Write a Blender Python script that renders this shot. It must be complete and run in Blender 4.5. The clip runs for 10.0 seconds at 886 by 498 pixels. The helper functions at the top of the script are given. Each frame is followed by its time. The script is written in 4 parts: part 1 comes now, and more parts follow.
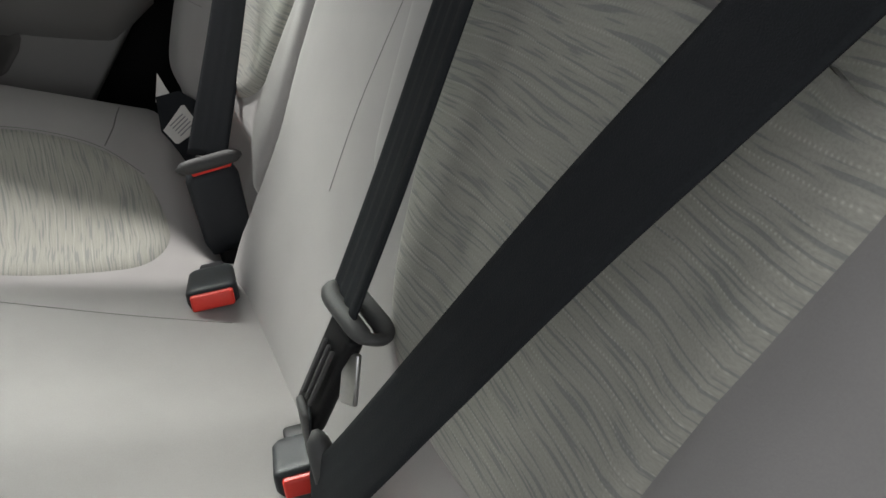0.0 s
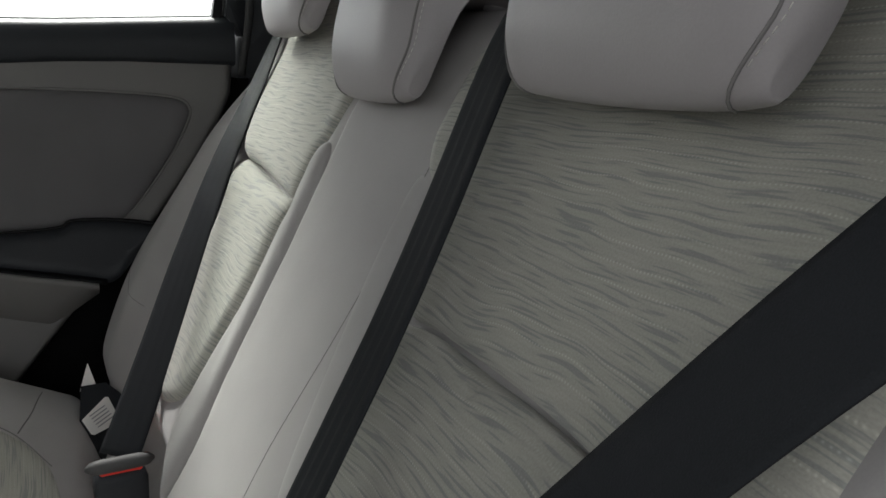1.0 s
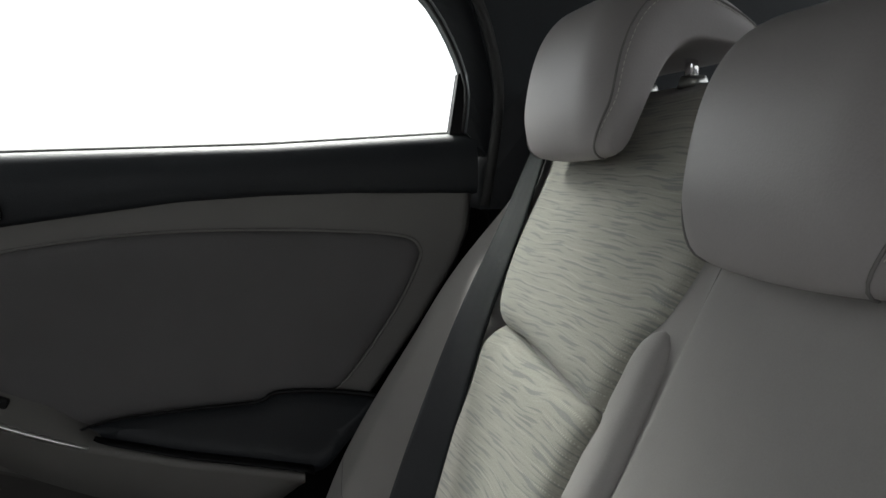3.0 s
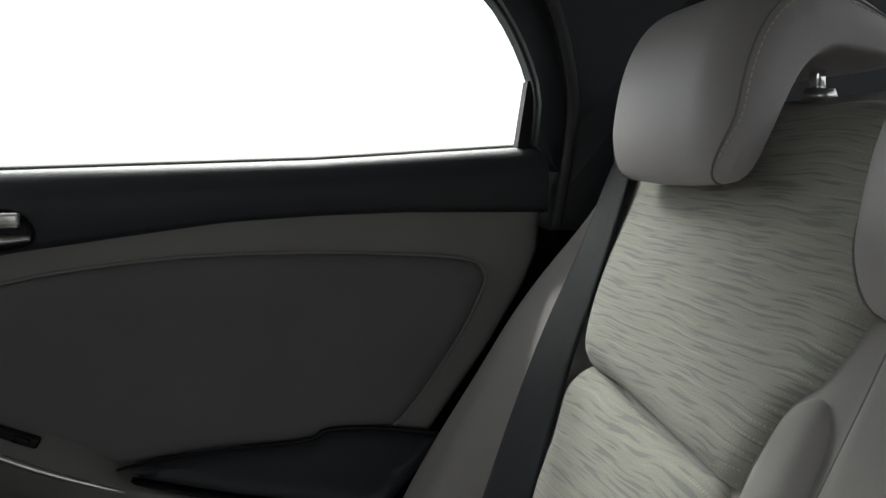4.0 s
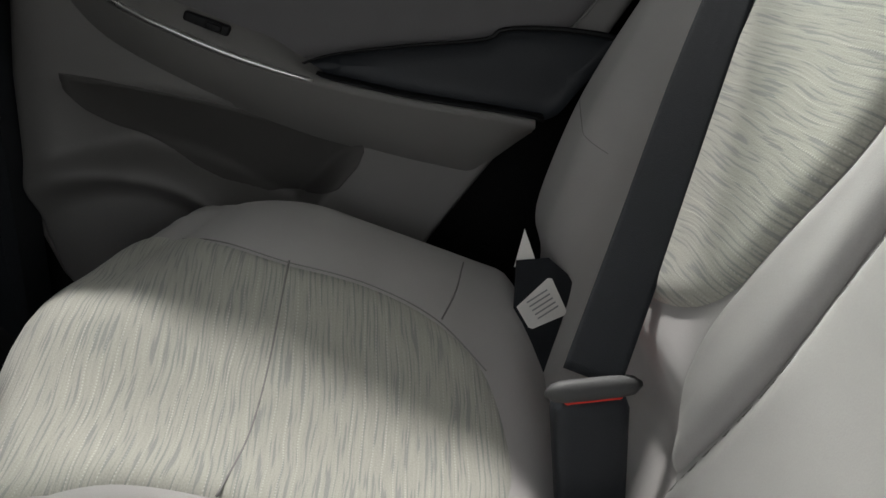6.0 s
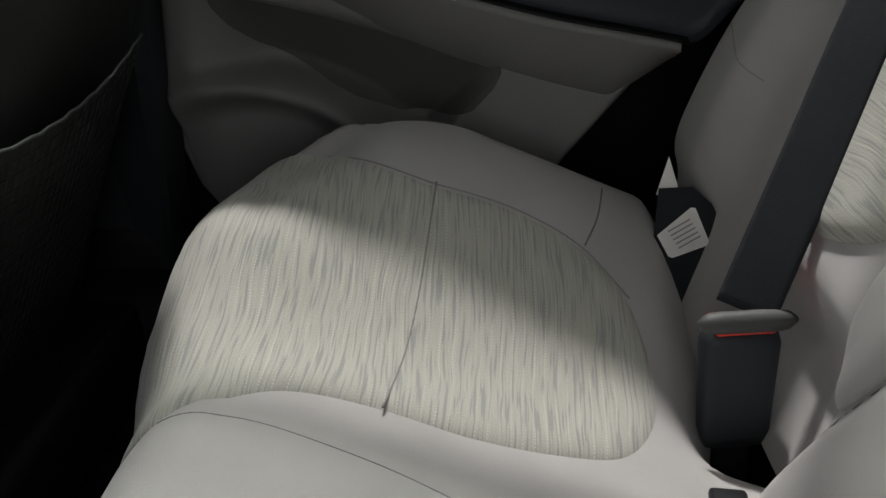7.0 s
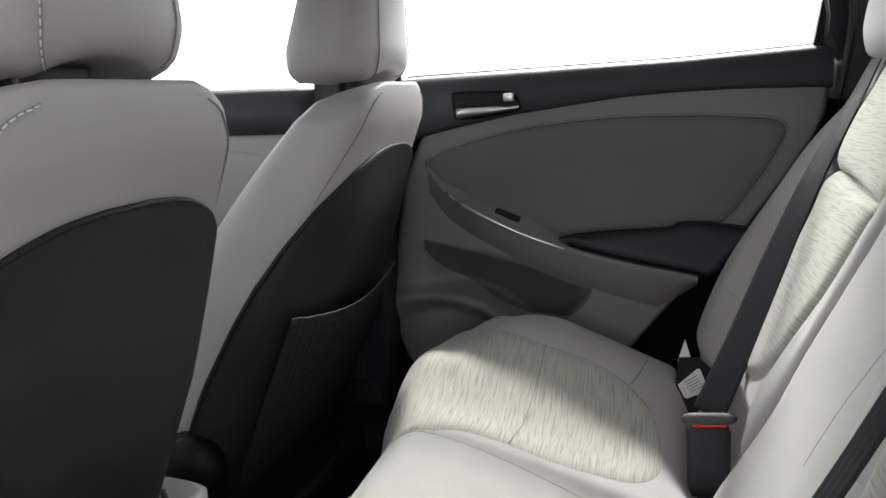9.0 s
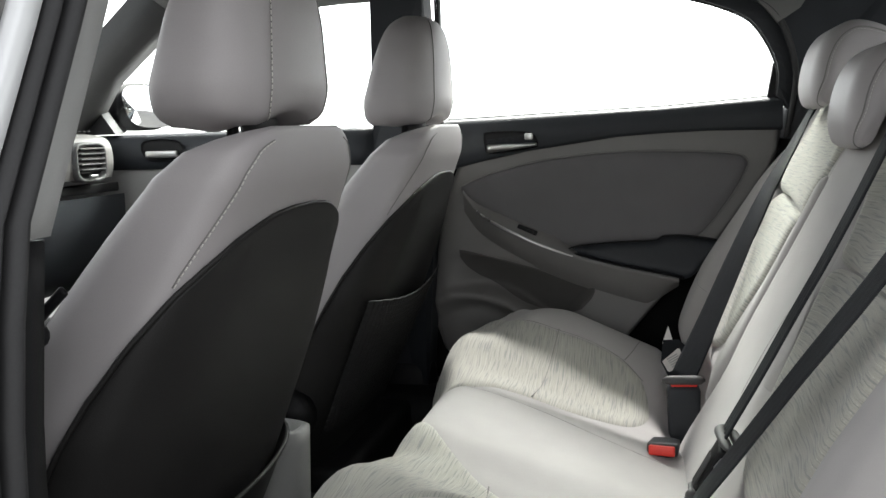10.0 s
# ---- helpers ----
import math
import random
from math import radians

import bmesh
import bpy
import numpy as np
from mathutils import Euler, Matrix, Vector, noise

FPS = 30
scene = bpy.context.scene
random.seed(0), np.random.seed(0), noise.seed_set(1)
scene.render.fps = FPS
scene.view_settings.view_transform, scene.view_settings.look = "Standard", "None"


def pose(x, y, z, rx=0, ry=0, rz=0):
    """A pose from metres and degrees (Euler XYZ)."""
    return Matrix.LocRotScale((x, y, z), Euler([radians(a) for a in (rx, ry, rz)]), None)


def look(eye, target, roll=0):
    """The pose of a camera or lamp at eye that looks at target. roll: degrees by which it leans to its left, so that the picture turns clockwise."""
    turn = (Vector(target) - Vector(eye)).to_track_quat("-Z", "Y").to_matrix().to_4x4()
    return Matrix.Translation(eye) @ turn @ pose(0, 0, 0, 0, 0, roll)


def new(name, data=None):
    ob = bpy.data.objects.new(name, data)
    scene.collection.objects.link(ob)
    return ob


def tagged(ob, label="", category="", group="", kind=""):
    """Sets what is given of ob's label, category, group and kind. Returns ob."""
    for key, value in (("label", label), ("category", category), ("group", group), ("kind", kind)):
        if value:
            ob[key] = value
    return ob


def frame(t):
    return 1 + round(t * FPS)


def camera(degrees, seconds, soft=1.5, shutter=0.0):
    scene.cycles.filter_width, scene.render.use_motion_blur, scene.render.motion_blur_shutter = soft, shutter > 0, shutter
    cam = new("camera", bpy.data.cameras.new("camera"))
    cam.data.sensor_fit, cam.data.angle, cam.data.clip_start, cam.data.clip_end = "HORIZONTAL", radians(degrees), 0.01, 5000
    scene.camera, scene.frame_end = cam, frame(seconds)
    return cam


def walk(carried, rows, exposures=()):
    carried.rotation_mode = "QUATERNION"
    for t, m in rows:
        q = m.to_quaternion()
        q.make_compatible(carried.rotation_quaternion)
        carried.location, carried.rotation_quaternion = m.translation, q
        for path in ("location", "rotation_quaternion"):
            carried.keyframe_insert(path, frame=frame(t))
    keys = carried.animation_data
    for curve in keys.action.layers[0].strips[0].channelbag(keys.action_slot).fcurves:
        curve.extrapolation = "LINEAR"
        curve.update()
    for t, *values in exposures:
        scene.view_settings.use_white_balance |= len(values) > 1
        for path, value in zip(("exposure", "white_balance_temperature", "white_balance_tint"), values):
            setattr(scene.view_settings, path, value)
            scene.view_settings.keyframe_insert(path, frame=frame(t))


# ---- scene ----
cam = camera(54.8, 10.0)

# ---- camera ----
PATH = [
    (0, (-0.578, 0.181, 0.658), (1.059, -0.373, -0.348), -6.0),
    (0.5, (-0.555, 0.149, 0.685), (1.179, -0.551, -0.024), -1.8),
    (1, (-0.603, 0.165, 0.732), (1.183, -0.626, 0.302), 1.5),
    (1.5, (-0.589, 0.172, 0.752), (1.232, -0.584, 0.415), 2.0),
    (2, (-0.477, 0.166, 0.76), (1.403, -0.441, 0.452), 0.6),
    (2.5, (-0.356, 0.16, 0.752), (1.576, -0.294, 0.504), -0.3),
    (4, (-0.178, 0.194, 0.777), (1.781, -0.15, 0.559), -0.3),
    (4.5, (-0.162, 0.218, 0.753), (1.793, -0.08, 0.456), -0.0),
    (5, (-0.171, 0.24, 0.704), (1.758, -0.008, 0.237), 0.5),
    (5.5, (-0.179, 0.249, 0.663), (1.706, 0.089, 0.014), -0.3),
    (6, (-0.203, 0.258, 0.617), (1.654, 0.201, -0.125), -1.3),
    (6.2, (-0.201, 0.285, 0.622), (1.623, 0.226, -0.194), -1.6),
    (7.3, (-0.214, 0.316, 0.626), (1.557, 0.506, -0.284), -1.4),
    (7.5, (-0.238, 0.314, 0.644), (1.54, 0.545, -0.242), -1.5),
    (8, (-0.376, 0.289, 0.698), (1.485, 0.584, 0.029), -1.5),
    (8.5, (-0.587, 0.274, 0.735), (1.329, 0.581, 0.251), -1.0),
    (9, (-0.803, 0.205, 0.733), (1.104, 0.687, 0.372), -2.2),
    (9.5, (-1.002, 0.18, 0.729), (0.902, 0.717, 0.436), -2.2),
    (10, (-1.185, 0.173, 0.74), (0.733, 0.667, 0.464), -1.9),
]
walk(cam, [(t, look(e, a, r)) for t, e, a, r in PATH],
     exposures=[(0, -0.4), (0.5, -0.2), (1.0, -0.35), (1.5, -0.2), (2.0, -0.32), (2.5, -0.65), (4.0, -0.96), (4.5, -0.88), (5.0, -0.15), (5.5, -0.1), (6.0, -0.3), (7.5, -0.45), (8.0, 0.0), (8.5, 0.2), (9.0, 0.2), (10, 0.12)])

# ---- world, sun ----
XC = 0.07  # centre line of the car
SUN_TO = Vector((1.0, 0.10, 1.61)).normalized()
world = bpy.data.worlds.new("overcast_sky")
scene.world = world
world.use_nodes = True
wn = world.node_tree.nodes
sky = wn.new("ShaderNodeTexSky")
sky.sky_type = "NISHITA"
sky.sun_disc = False
sky.sun_elevation = math.asin(SUN_TO.z)
sky.sun_rotation = math.atan2(SUN_TO.x, SUN_TO.y)
sky.dust_density = 1.5
sky.air_density = 1.0
hs = wn.new("ShaderNodeHueSaturation")
hs.inputs["Saturation"].default_value = 0.08
world.node_tree.links.new(sky.outputs[0], hs.inputs["Color"])
world.node_tree.links.new(hs.outputs[0], wn["Background"].inputs[0])
wn["Background"].inputs[1].default_value = 0.52
sun = new("sun", bpy.data.lights.new("sun", "SUN"))
sun.data.energy = 5.0
sun.data.angle = radians(3)
sun.data.color = (1.0, 0.98, 0.95)
sun.matrix_world = look(SUN_TO * 20, (0, 0, 0))
# added, unseen fill lamp over the far side; its light crosses the door sill
strip = new("added_fill_strip", bpy.data.lights.new("added_fill_strip", "AREA"))
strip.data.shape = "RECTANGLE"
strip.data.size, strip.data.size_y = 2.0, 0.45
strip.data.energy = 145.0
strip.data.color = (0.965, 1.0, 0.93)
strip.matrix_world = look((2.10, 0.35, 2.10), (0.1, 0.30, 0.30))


# ---- materials ----
def material(name, color, rough=0.6, metal=0.0, spec=0.5, coat=0.0, sheen=0.0):
    m = bpy.data.materials.new(name)
    m.use_nodes = True
    b = m.node_tree.nodes["Principled BSDF"]
    b.inputs["Base Color"].default_value = (*color, 1)
    b.inputs["Roughness"].default_value = rough
    b.inputs["Metallic"].default_value = metal
    b.inputs["Specular IOR Level"].default_value = spec
    b.inputs["Coat Weight"].default_value = coat
    b.inputs["Sheen Weight"].default_value = sheen
    return m


def grained(name, c1, c2, rough, scale, bump, depth=0.0006, stain=0.12, spec=0.5, metal=0.0, sheen=0.0):
    """Two scales of colour change, grain relief and uneven gloss."""
    m = material(name, c1, rough, metal, spec, 0, sheen)
    n, l = m.node_tree.nodes, m.node_tree.links
    b = n["Principled BSDF"]
    tc = n.new("ShaderNodeTexCoord")
    big = n.new("ShaderNodeTexNoise")
    big.inputs["Scale"].default_value = 9
    big.inputs["Detail"].default_value = 5
    fine = n.new("ShaderNodeTexNoise")
    fine.inputs["Scale"].default_value = scale
    fine.inputs["Detail"].default_value = 3
    l.new(tc.outputs["Object"], big.inputs["Vector"])
    l.new(tc.outputs["Object"], fine.inputs["Vector"])
    mix = n.new("ShaderNodeMix")
    mix.data_type = "RGBA"
    mix.inputs["A"].default_value = (*c1, 1)
    mix.inputs["B"].default_value = (*c2, 1)
    l.new(fine.outputs["Fac"], mix.inputs["Factor"])
    ramp = n.new("ShaderNodeMapRange")
    ramp.inputs["From Min"].default_value = 0.3
    ramp.inputs["From Max"].default_value = 0.7
    ramp.inputs["To Min"].default_value = 1 - stain
    ramp.inputs["To Max"].default_value = 1 + stain * 0.4
    l.new(big.outputs["Fac"], ramp.inputs["Value"])
    mul = n.new("ShaderNodeVectorMath")
    mul.operation = "SCALE"
    l.new(mix.outputs["Result"], mul.inputs[0])
    l.new(ramp.outputs[0], mul.inputs["Scale"])
    l.new(mul.outputs[0], b.inputs["Base Color"])
    rr = n.new("ShaderNodeMapRange")
    rr.inputs["To Min"].default_value = max(0.05, rough - 0.08)
    rr.inputs["To Max"].default_value = min(1, rough + 0.08)
    l.new(big.outputs["Fac"], rr.inputs["Value"])
    l.new(rr.outputs[0], b.inputs["Roughness"])
    bp = n.new("ShaderNodeBump")
    bp.inputs["Strength"].default_value = bump
    bp.inputs["Distance"].default_value = depth
    l.new(fine.outputs["Fac"], bp.inputs["Height"])
    l.new(bp.outputs[0], b.inputs["Normal"])
    return m


def streaked(name, base, dark, light):
    """Woven seat cloth: wavy rows across the seat, dark streaks of finite length and pale stitches."""
    m = material(name, base, 0.85, sheen=0.2, spec=0.3)
    n, l = m.node_tree.nodes, m.node_tree.links
    b = n["Principled BSDF"]
    at = n.new("ShaderNodeAttribute")
    at.attribute_name = "cloth"

    def stretched(su, sv):
        mp = n.new("ShaderNodeMapping")
        mp.inputs["Scale"].default_value = (su, sv, 1)
        l.new(at.outputs["Vector"], mp.inputs["Vector"])
        return mp

    def noisy(su, sv, detail):
        t = n.new("ShaderNodeTexNoise")
        t.inputs["Scale"].default_value = 1.0
        t.inputs["Detail"].default_value = detail
        l.new(stretched(su, sv).outputs[0], t.inputs["Vector"])
        return t

    def calc(op, a, c):
        q = n.new("ShaderNodeMath")
        q.operation = op
        for k, w in enumerate((a, c)):
            if isinstance(w, (int, float)):
                q.inputs[k].default_value = w
            else:
                l.new(w, q.inputs[k])
        return q.outputs[0]

    sep = n.new("ShaderNodeSeparateXYZ")
    l.new(at.outputs["Vector"], sep.inputs[0])
    u, v = sep.outputs["X"], sep.outputs["Y"]
    drift = noisy(9, 14, 1.0)
    fine_drift = noisy(34, 40, 0.0)
    swing = calc("ADD", calc("MULTIPLY", calc("SUBTRACT", drift.outputs["Fac"], 0.5), 0.015), calc("MULTIPLY", calc("SUBTRACT", fine_drift.outputs["Fac"], 0.5), 0.0018))
    v = calc("ADD", v, swing)
    flow = n.new("ShaderNodeCombineXYZ")
    l.new(calc("MULTIPLY", u, 20.0), flow.inputs[0])
    l.new(calc("MULTIPLY", v, 460.0), flow.inputs[1])
    streak = n.new("ShaderNodeTexNoise")
    streak.inputs["Scale"].default_value = 1.0
    streak.inputs["Detail"].default_value = 1.2
    l.new(flow.outputs[0], streak.inputs["Vector"])
    weave = noisy(700, 900, 1.0)
    fade = noisy(10, 26, 1.0)
    # rows of pale stitches
    turn = calc("MULTIPLY", v, 115.0 * 6.2832)
    row = calc("POWER", calc("MULTIPLY", calc("ADD", calc("SINE", turn, 0), 1.0), 0.5), 34.0)
    dots = calc("ADD", 0.06, calc("MULTIPLY", 0.94, calc("POWER", calc("MULTIPLY", calc("ADD", calc("SINE", calc("MULTIPLY", u, 2250.0), 0), 1.0), 0.5), 2.0)))
    some = n.new("ShaderNodeMapRange")
    some.inputs["From Min"].default_value = 0.40
    some.inputs["From Max"].default_value = 0.60
    some.inputs["To Min"].default_value = 0.16
    some.inputs["To Max"].default_value = 0.50
    l.new(fade.outputs["Fac"], some.inputs["Value"])
    stitch = calc("MULTIPLY", calc("MULTIPLY", row, dots), some.outputs[0])
    r1 = n.new("ShaderNodeValToRGB")
    r1.color_ramp.interpolation = "EASE"
    r1.color_ramp.elements[0].position = 0.37
    r1.color_ramp.elements[0].color = (*dark, 1)
    r1.color_ramp.elements[1].position = 0.46
    r1.color_ramp.elements[1].color = (*base, 1)
    e = r1.color_ramp.elements.new(0.72)
    e.color = (*light, 1)
    l.new(streak.outputs["Fac"], r1.inputs["Fac"])
    gain = calc("ADD", calc("ADD", stitch, 0.80), calc("MULTIPLY", weave.outputs["Fac"], 0.36))
    mul = n.new("ShaderNodeVectorMath")
    mul.operation = "SCALE"
    l.new(r1.outputs[0], mul.inputs[0])
    l.new(gain, mul.inputs["Scale"])
    l.new(mul.outputs[0], b.inputs["Base Color"])
    bp = n.new("ShaderNodeBump")
    bp.inputs["Strength"].default_value = 0.35
    bp.inputs["Distance"].default_value = 0.0006
    l.new(calc("ADD", calc("MULTIPLY", streak.outputs["Fac"], 1.2), calc("ADD", stitch, calc("MULTIPLY", weave.outputs["Fac"], 0.7))), bp.inputs["Height"])
    l.new(bp.outputs[0], b.inputs["Normal"])
    return m


CLOTH = grained("plain_grey_cloth", (0.335, 0.322, 0.314), (0.38, 0.366, 0.354), 0.85, 900, 0.2, 0.0004, 0.10, 0.3, sheen=0.2)
STREAK = streaked("streaked_cloth", (0.350, 0.345, 0.303), (0.248, 0.256, 0.237), (0.385, 0.376, 0.33))
VINYL = grained("grey_leatherette", (0.315, 0.297, 0.298), (0.35, 0.331, 0.330), 0.52, 700, 0.25, 0.0005, 0.07)
SHELL = grained("black_seatback_vinyl", (0.012, 0.0117, 0.0115), (0.018, 0.0175, 0.017), 0.6, 600, 0.4, 0.0006, 0.15, 0.25)
TRIM = grained("grey_door_plastic", (0.156, 0.151, 0.146), (0.186, 0.180, 0.174), 0.6, 800, 0.4, 0.0005, 0.08)
PANEL = grained("grey_door_cloth", (0.116, 0.112, 0.115), (0.146, 0.142, 0.145), 0.9, 1000, 0.45, 0.0006, 0.10, 0.3, sheen=0.15)
# door grey darkened to stand in for shade in the map hollow
HOLLOW_SHADE = grained("hollow_shade_grey", (0.080, 0.077, 0.074), (0.102, 0.098, 0.094), 0.8, 900, 0.5, 0.0006, 0.12, 0.3)
CHARCOAL = grained("charcoal_plastic", (0.018, 0.021, 0.025), (0.027, 0.030, 0.035), 0.5, 700, 0.4, 0.0005, 0.12, 0.3)
BLACK = grained("black_plastic", (0.006, 0.006, 0.007), (0.010, 0.010, 0.011), 0.5, 500, 0.3, 0.0004, 0.15, 0.22)
RUBBER = grained("black_rubber", (0.014, 0.014, 0.015), (0.022, 0.022, 0.023), 0.65, 300, 0.3, 0.0006, 0.2)
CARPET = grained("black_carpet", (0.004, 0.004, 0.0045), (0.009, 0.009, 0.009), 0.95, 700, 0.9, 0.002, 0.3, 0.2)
LINER = grained("headliner_cloth", (0.14, 0.14, 0.137), (0.17, 0.17, 0.165), 0.95, 900, 0.4, 0.0006, 0.08, 0.2)
PILLAR_GREY = grained("light_grey_plastic", (0.27, 0.27, 0.265), (0.31, 0.31, 0.30), 0.55, 700, 0.35, 0.0005, 0.07)
WEB = grained("black_belt_webbing", (0.016, 0.0176, 0.0200), (0.0245, 0.0265, 0.0295), 0.75, 1200, 0.6, 0.0006, 0.12, 0.12)
SILVER = grained("satin_silver", (0.62, 0.62, 0.61), (0.68, 0.68, 0.67), 0.3, 400, 0.1, 0.0002, 0.05, metal=0.9)
CHROME = material("chrome", (0.8, 0.8, 0.82), 0.12, 1.0)
STEEL = grained("bare_steel", (0.5, 0.5, 0.5), (0.6, 0.6, 0.6), 0.28, 300, 0.1, 0.0002, 0.1, metal=1.0)
RED = grained("red_button_plastic", (0.75, 0.035, 0.02), (0.80, 0.045, 0.03), 0.4, 200, 0.1, 0.0002, 0.1)
LATCH = grained("grey_latch_plastic", (0.05, 0.05, 0.05), (0.066, 0.066, 0.066), 0.62, 500, 0.2, 0.0004, 0.1)
TAG = grained("white_tag_cloth", (0.72, 0.70, 0.66), (0.80, 0.78, 0.74), 0.8, 300, 0.3, 0.0004, 0.1)
PRINT = material("grey_print", (0.28, 0.28, 0.28), 0.8)
THREAD = grained("pale_thread", (0.60, 0.58, 0.55), (0.68, 0.66, 0.62), 0.8, 600, 0.3, 0.0003, 0.1)
SEAM = material("dark_seam", (0.19, 0.185, 0.18), 0.9)
PAINT = grained("white_car_paint", (0.70, 0.71, 0.72), (0.74, 0.75, 0.76), 0.22, 50, 0.02, 0.0002, 0.03)
CONCRETE = grained("grey_asphalt", (0.075, 0.073, 0.07), (0.10, 0.098, 0.094), 0.85, 40, 0.5, 0.003, 0.2)
NETTING = grained("grey_netting", (0.007, 0.007, 0.0075), (0.012, 0.012, 0.0125), 0.8, 400, 0.5, 0.0006, 0.2)
MIRROR = material("mirror_glass", (0.9, 0.9, 0.92), 0.02, 1.0)
GLASS = material("clear_glass", (0.95, 0.98, 0.97), 0.02)
GLASS.node_tree.nodes["Principled BSDF"].inputs["Transmission Weight"].default_value = 1.0
GLASS.node_tree.nodes["Principled BSDF"].inputs["IOR"].default_value = 1.02


# ---- mesh helpers ----
def thing(name, at, label, category, group="", kind=""):
    e = new(name)
    e.location = at
    return tagged(e, label, category, group, kind)


def part(name, geo, mat, parent=None, label="", smooth=True):
    """geo: a bmesh, or vertices and faces in world metres. Linked as one mesh under parent."""
    me = bpy.data.meshes.new(name)
    if isinstance(geo, bmesh.types.BMesh):
        bmesh.ops.recalc_face_normals(geo, faces=geo.faces)
        geo.to_mesh(me)
        geo.free()
    else:
        me.from_pydata([tuple(map(float, v)) for v in geo[0]], [], geo[1])
        if len(geo) == 3:
            me.attributes.new("cloth", "FLOAT_VECTOR", "POINT").data.foreach_set("vector", [float(c) for q in geo[2] for c in (q[0], q[1], 0)])
        b = bmesh.new()
        b.from_mesh(me)
        bmesh.ops.remove_doubles(b, verts=b.verts, dist=0.00002)
        bmesh.ops.delete(b, geom=[q for q in b.verts if not q.link_faces], context="VERTS")
        bmesh.ops.recalc_face_normals(b, faces=b.faces)
        b.to_mesh(me)
        b.free()
    me.polygons.foreach_set("use_smooth", [smooth] * len(me.polygons))
    me.materials.append(mat)
    ob = new(name, me)
    if parent is not None:
        off = Vector(parent.location)
        up = parent.parent
        while up is not None:
            off += Vector(up.location)
            up = up.parent
        me.transform(Matrix.Translation(-off))
        ob.parent = parent
    if label:
        tagged(ob, label)
    return ob


def join(*geos):
    v, f = [], []
    for a, b in geos:
        k = len(v)
        v.extend(a)
        f.extend([tuple(i + k for i in q) for q in b])
    return v, f


def sheet(p):
    """Quads over a grid of points, p[i][j]."""
    n, m = len(p), len(p[0])
    v = [q for row in p for q in row]
    f = [(i * m + j, i * m + j + 1, (i + 1) * m + j + 1, (i + 1) * m + j) for i in range(n - 1) for j in range(m - 1)]
    return v, f


def loft(rings, cap=True):
    """Closed rings of equal length, joined to a tube."""
    m = len(rings[0])
    v = [q for r in rings for q in r]
    f = [(i * m + j, i * m + (j + 1) % m, (i + 1) * m + (j + 1) % m, (i + 1) * m + j)
         for i in range(len(rings) - 1) for j in range(m)]
    if cap:
        f.append(tuple(range(m)))
        f.append(tuple((len(rings) - 1) * m + j for j in range(m)))
    return v, f


def smooth_line(pts, n=8, closed=False):
    """Points of a Catmull-Rom curve through pts."""
    p = [np.array(q, float) for q in pts]
    k = len(p)
    out = []
    for i in range(k if closed else k - 1):
        if closed:
            a, b, c, d = p[i - 1], p[i], p[(i + 1) % k], p[(i + 2) % k]
        else:
            a, b, c, d = p[max(i - 1, 0)], p[i], p[i + 1], p[min(i + 2, k - 1)]
        for s in range(n):
            t = s / n
            out.append(0.5 * (2 * b + (c - a) * t + (2 * a - 5 * b + 4 * c - d) * t * t + (3 * b - a - 3 * c + d) * t ** 3))
    if not closed:
        out.append(p[-1])
    return out


def even(pts, n):
    """n points at even spacing along a line."""
    p = np.array(pts, float)
    s = np.concatenate([[0], np.cumsum(np.linalg.norm(np.diff(p, axis=0), axis=1))])
    q = np.linspace(0, s[-1], n)
    return np.stack([np.interp(q, s, p[:, k]) for k in range(p.shape[1])], axis=1)


def lerp(table, x):
    xs, ys = zip(*sorted(table))
    return float(np.interp(x, xs, ys))


def step(a, b, x):
    t = min(max((x - a) / (b - a), 0), 1)
    return t * t * (3 - 2 * t)


def ribbon(path, across, width, thick=0.0016, ribs=0.0):
    """A flat band along path; across: its width direction at each point."""
    p = [Vector(q) for q in path]
    rings = []
    n = 12
    for i, q in enumerate(p):
        t = (p[min(i + 1, len(p) - 1)] - p[max(i - 1, 0)]).normalized()
        a = Vector(across[i] if isinstance(across, list) else across)
        a = (a - t * a.dot(t)).normalized()
        nn = t.cross(a).normalized()
        top = [q + a * (width * (j / n - 0.5)) + nn * (thick / 2 + ribs * math.cos(j / n * 8 * math.pi)) for j in range(n + 1)]
        low = [q + a * (width * (j / n - 0.5)) - nn * (thick / 2 - ribs * math.cos(j / n * 8 * math.pi)) for j in range(n, -1, -1)]
        rings.append(top + low)
    return loft(rings)


def tube(path, r, n=8, flat=1.0):
    p = [Vector(q) for q in path]
    rings = []
    ref = Vector((0.3, 0.2, 0.9)).normalized()
    for i, q in enumerate(p):
        t = (p[min(i + 1, len(p) - 1)] - p[max(i - 1, 0)]).normalized()
        a = t.cross(ref).normalized()
        b = t.cross(a)
        rr = r(i / (len(p) - 1)) if callable(r) else r
        rings.append([q + a * rr * math.cos(2 * math.pi * k / n) + b * rr * flat * math.sin(2 * math.pi * k / n) for k in range(n)])
    return loft(rings)


def block(size, bevel=0.004, at=(0, 0, 0), turn=None, taper=1.0, seg=3):
    """A box with rounded edges, narrowed towards its top by taper."""
    b = bmesh.new()
    bmesh.ops.create_cube(b, size=1)
    for v in b.verts:
        k = taper if v.co.z > 0 else 1
        v.co = Vector((v.co.x * size[0] * k, v.co.y * size[1] * k, v.co.z * size[2]))
    if bevel:
        bmesh.ops.bevel(b, geom=b.edges[:], offset=bevel, segments=seg, profile=0.5, affect="EDGES")
    m = Matrix.Translation(at) @ (turn.to_4x4() if turn is not None else Matrix())
    b.transform(m)
    return b


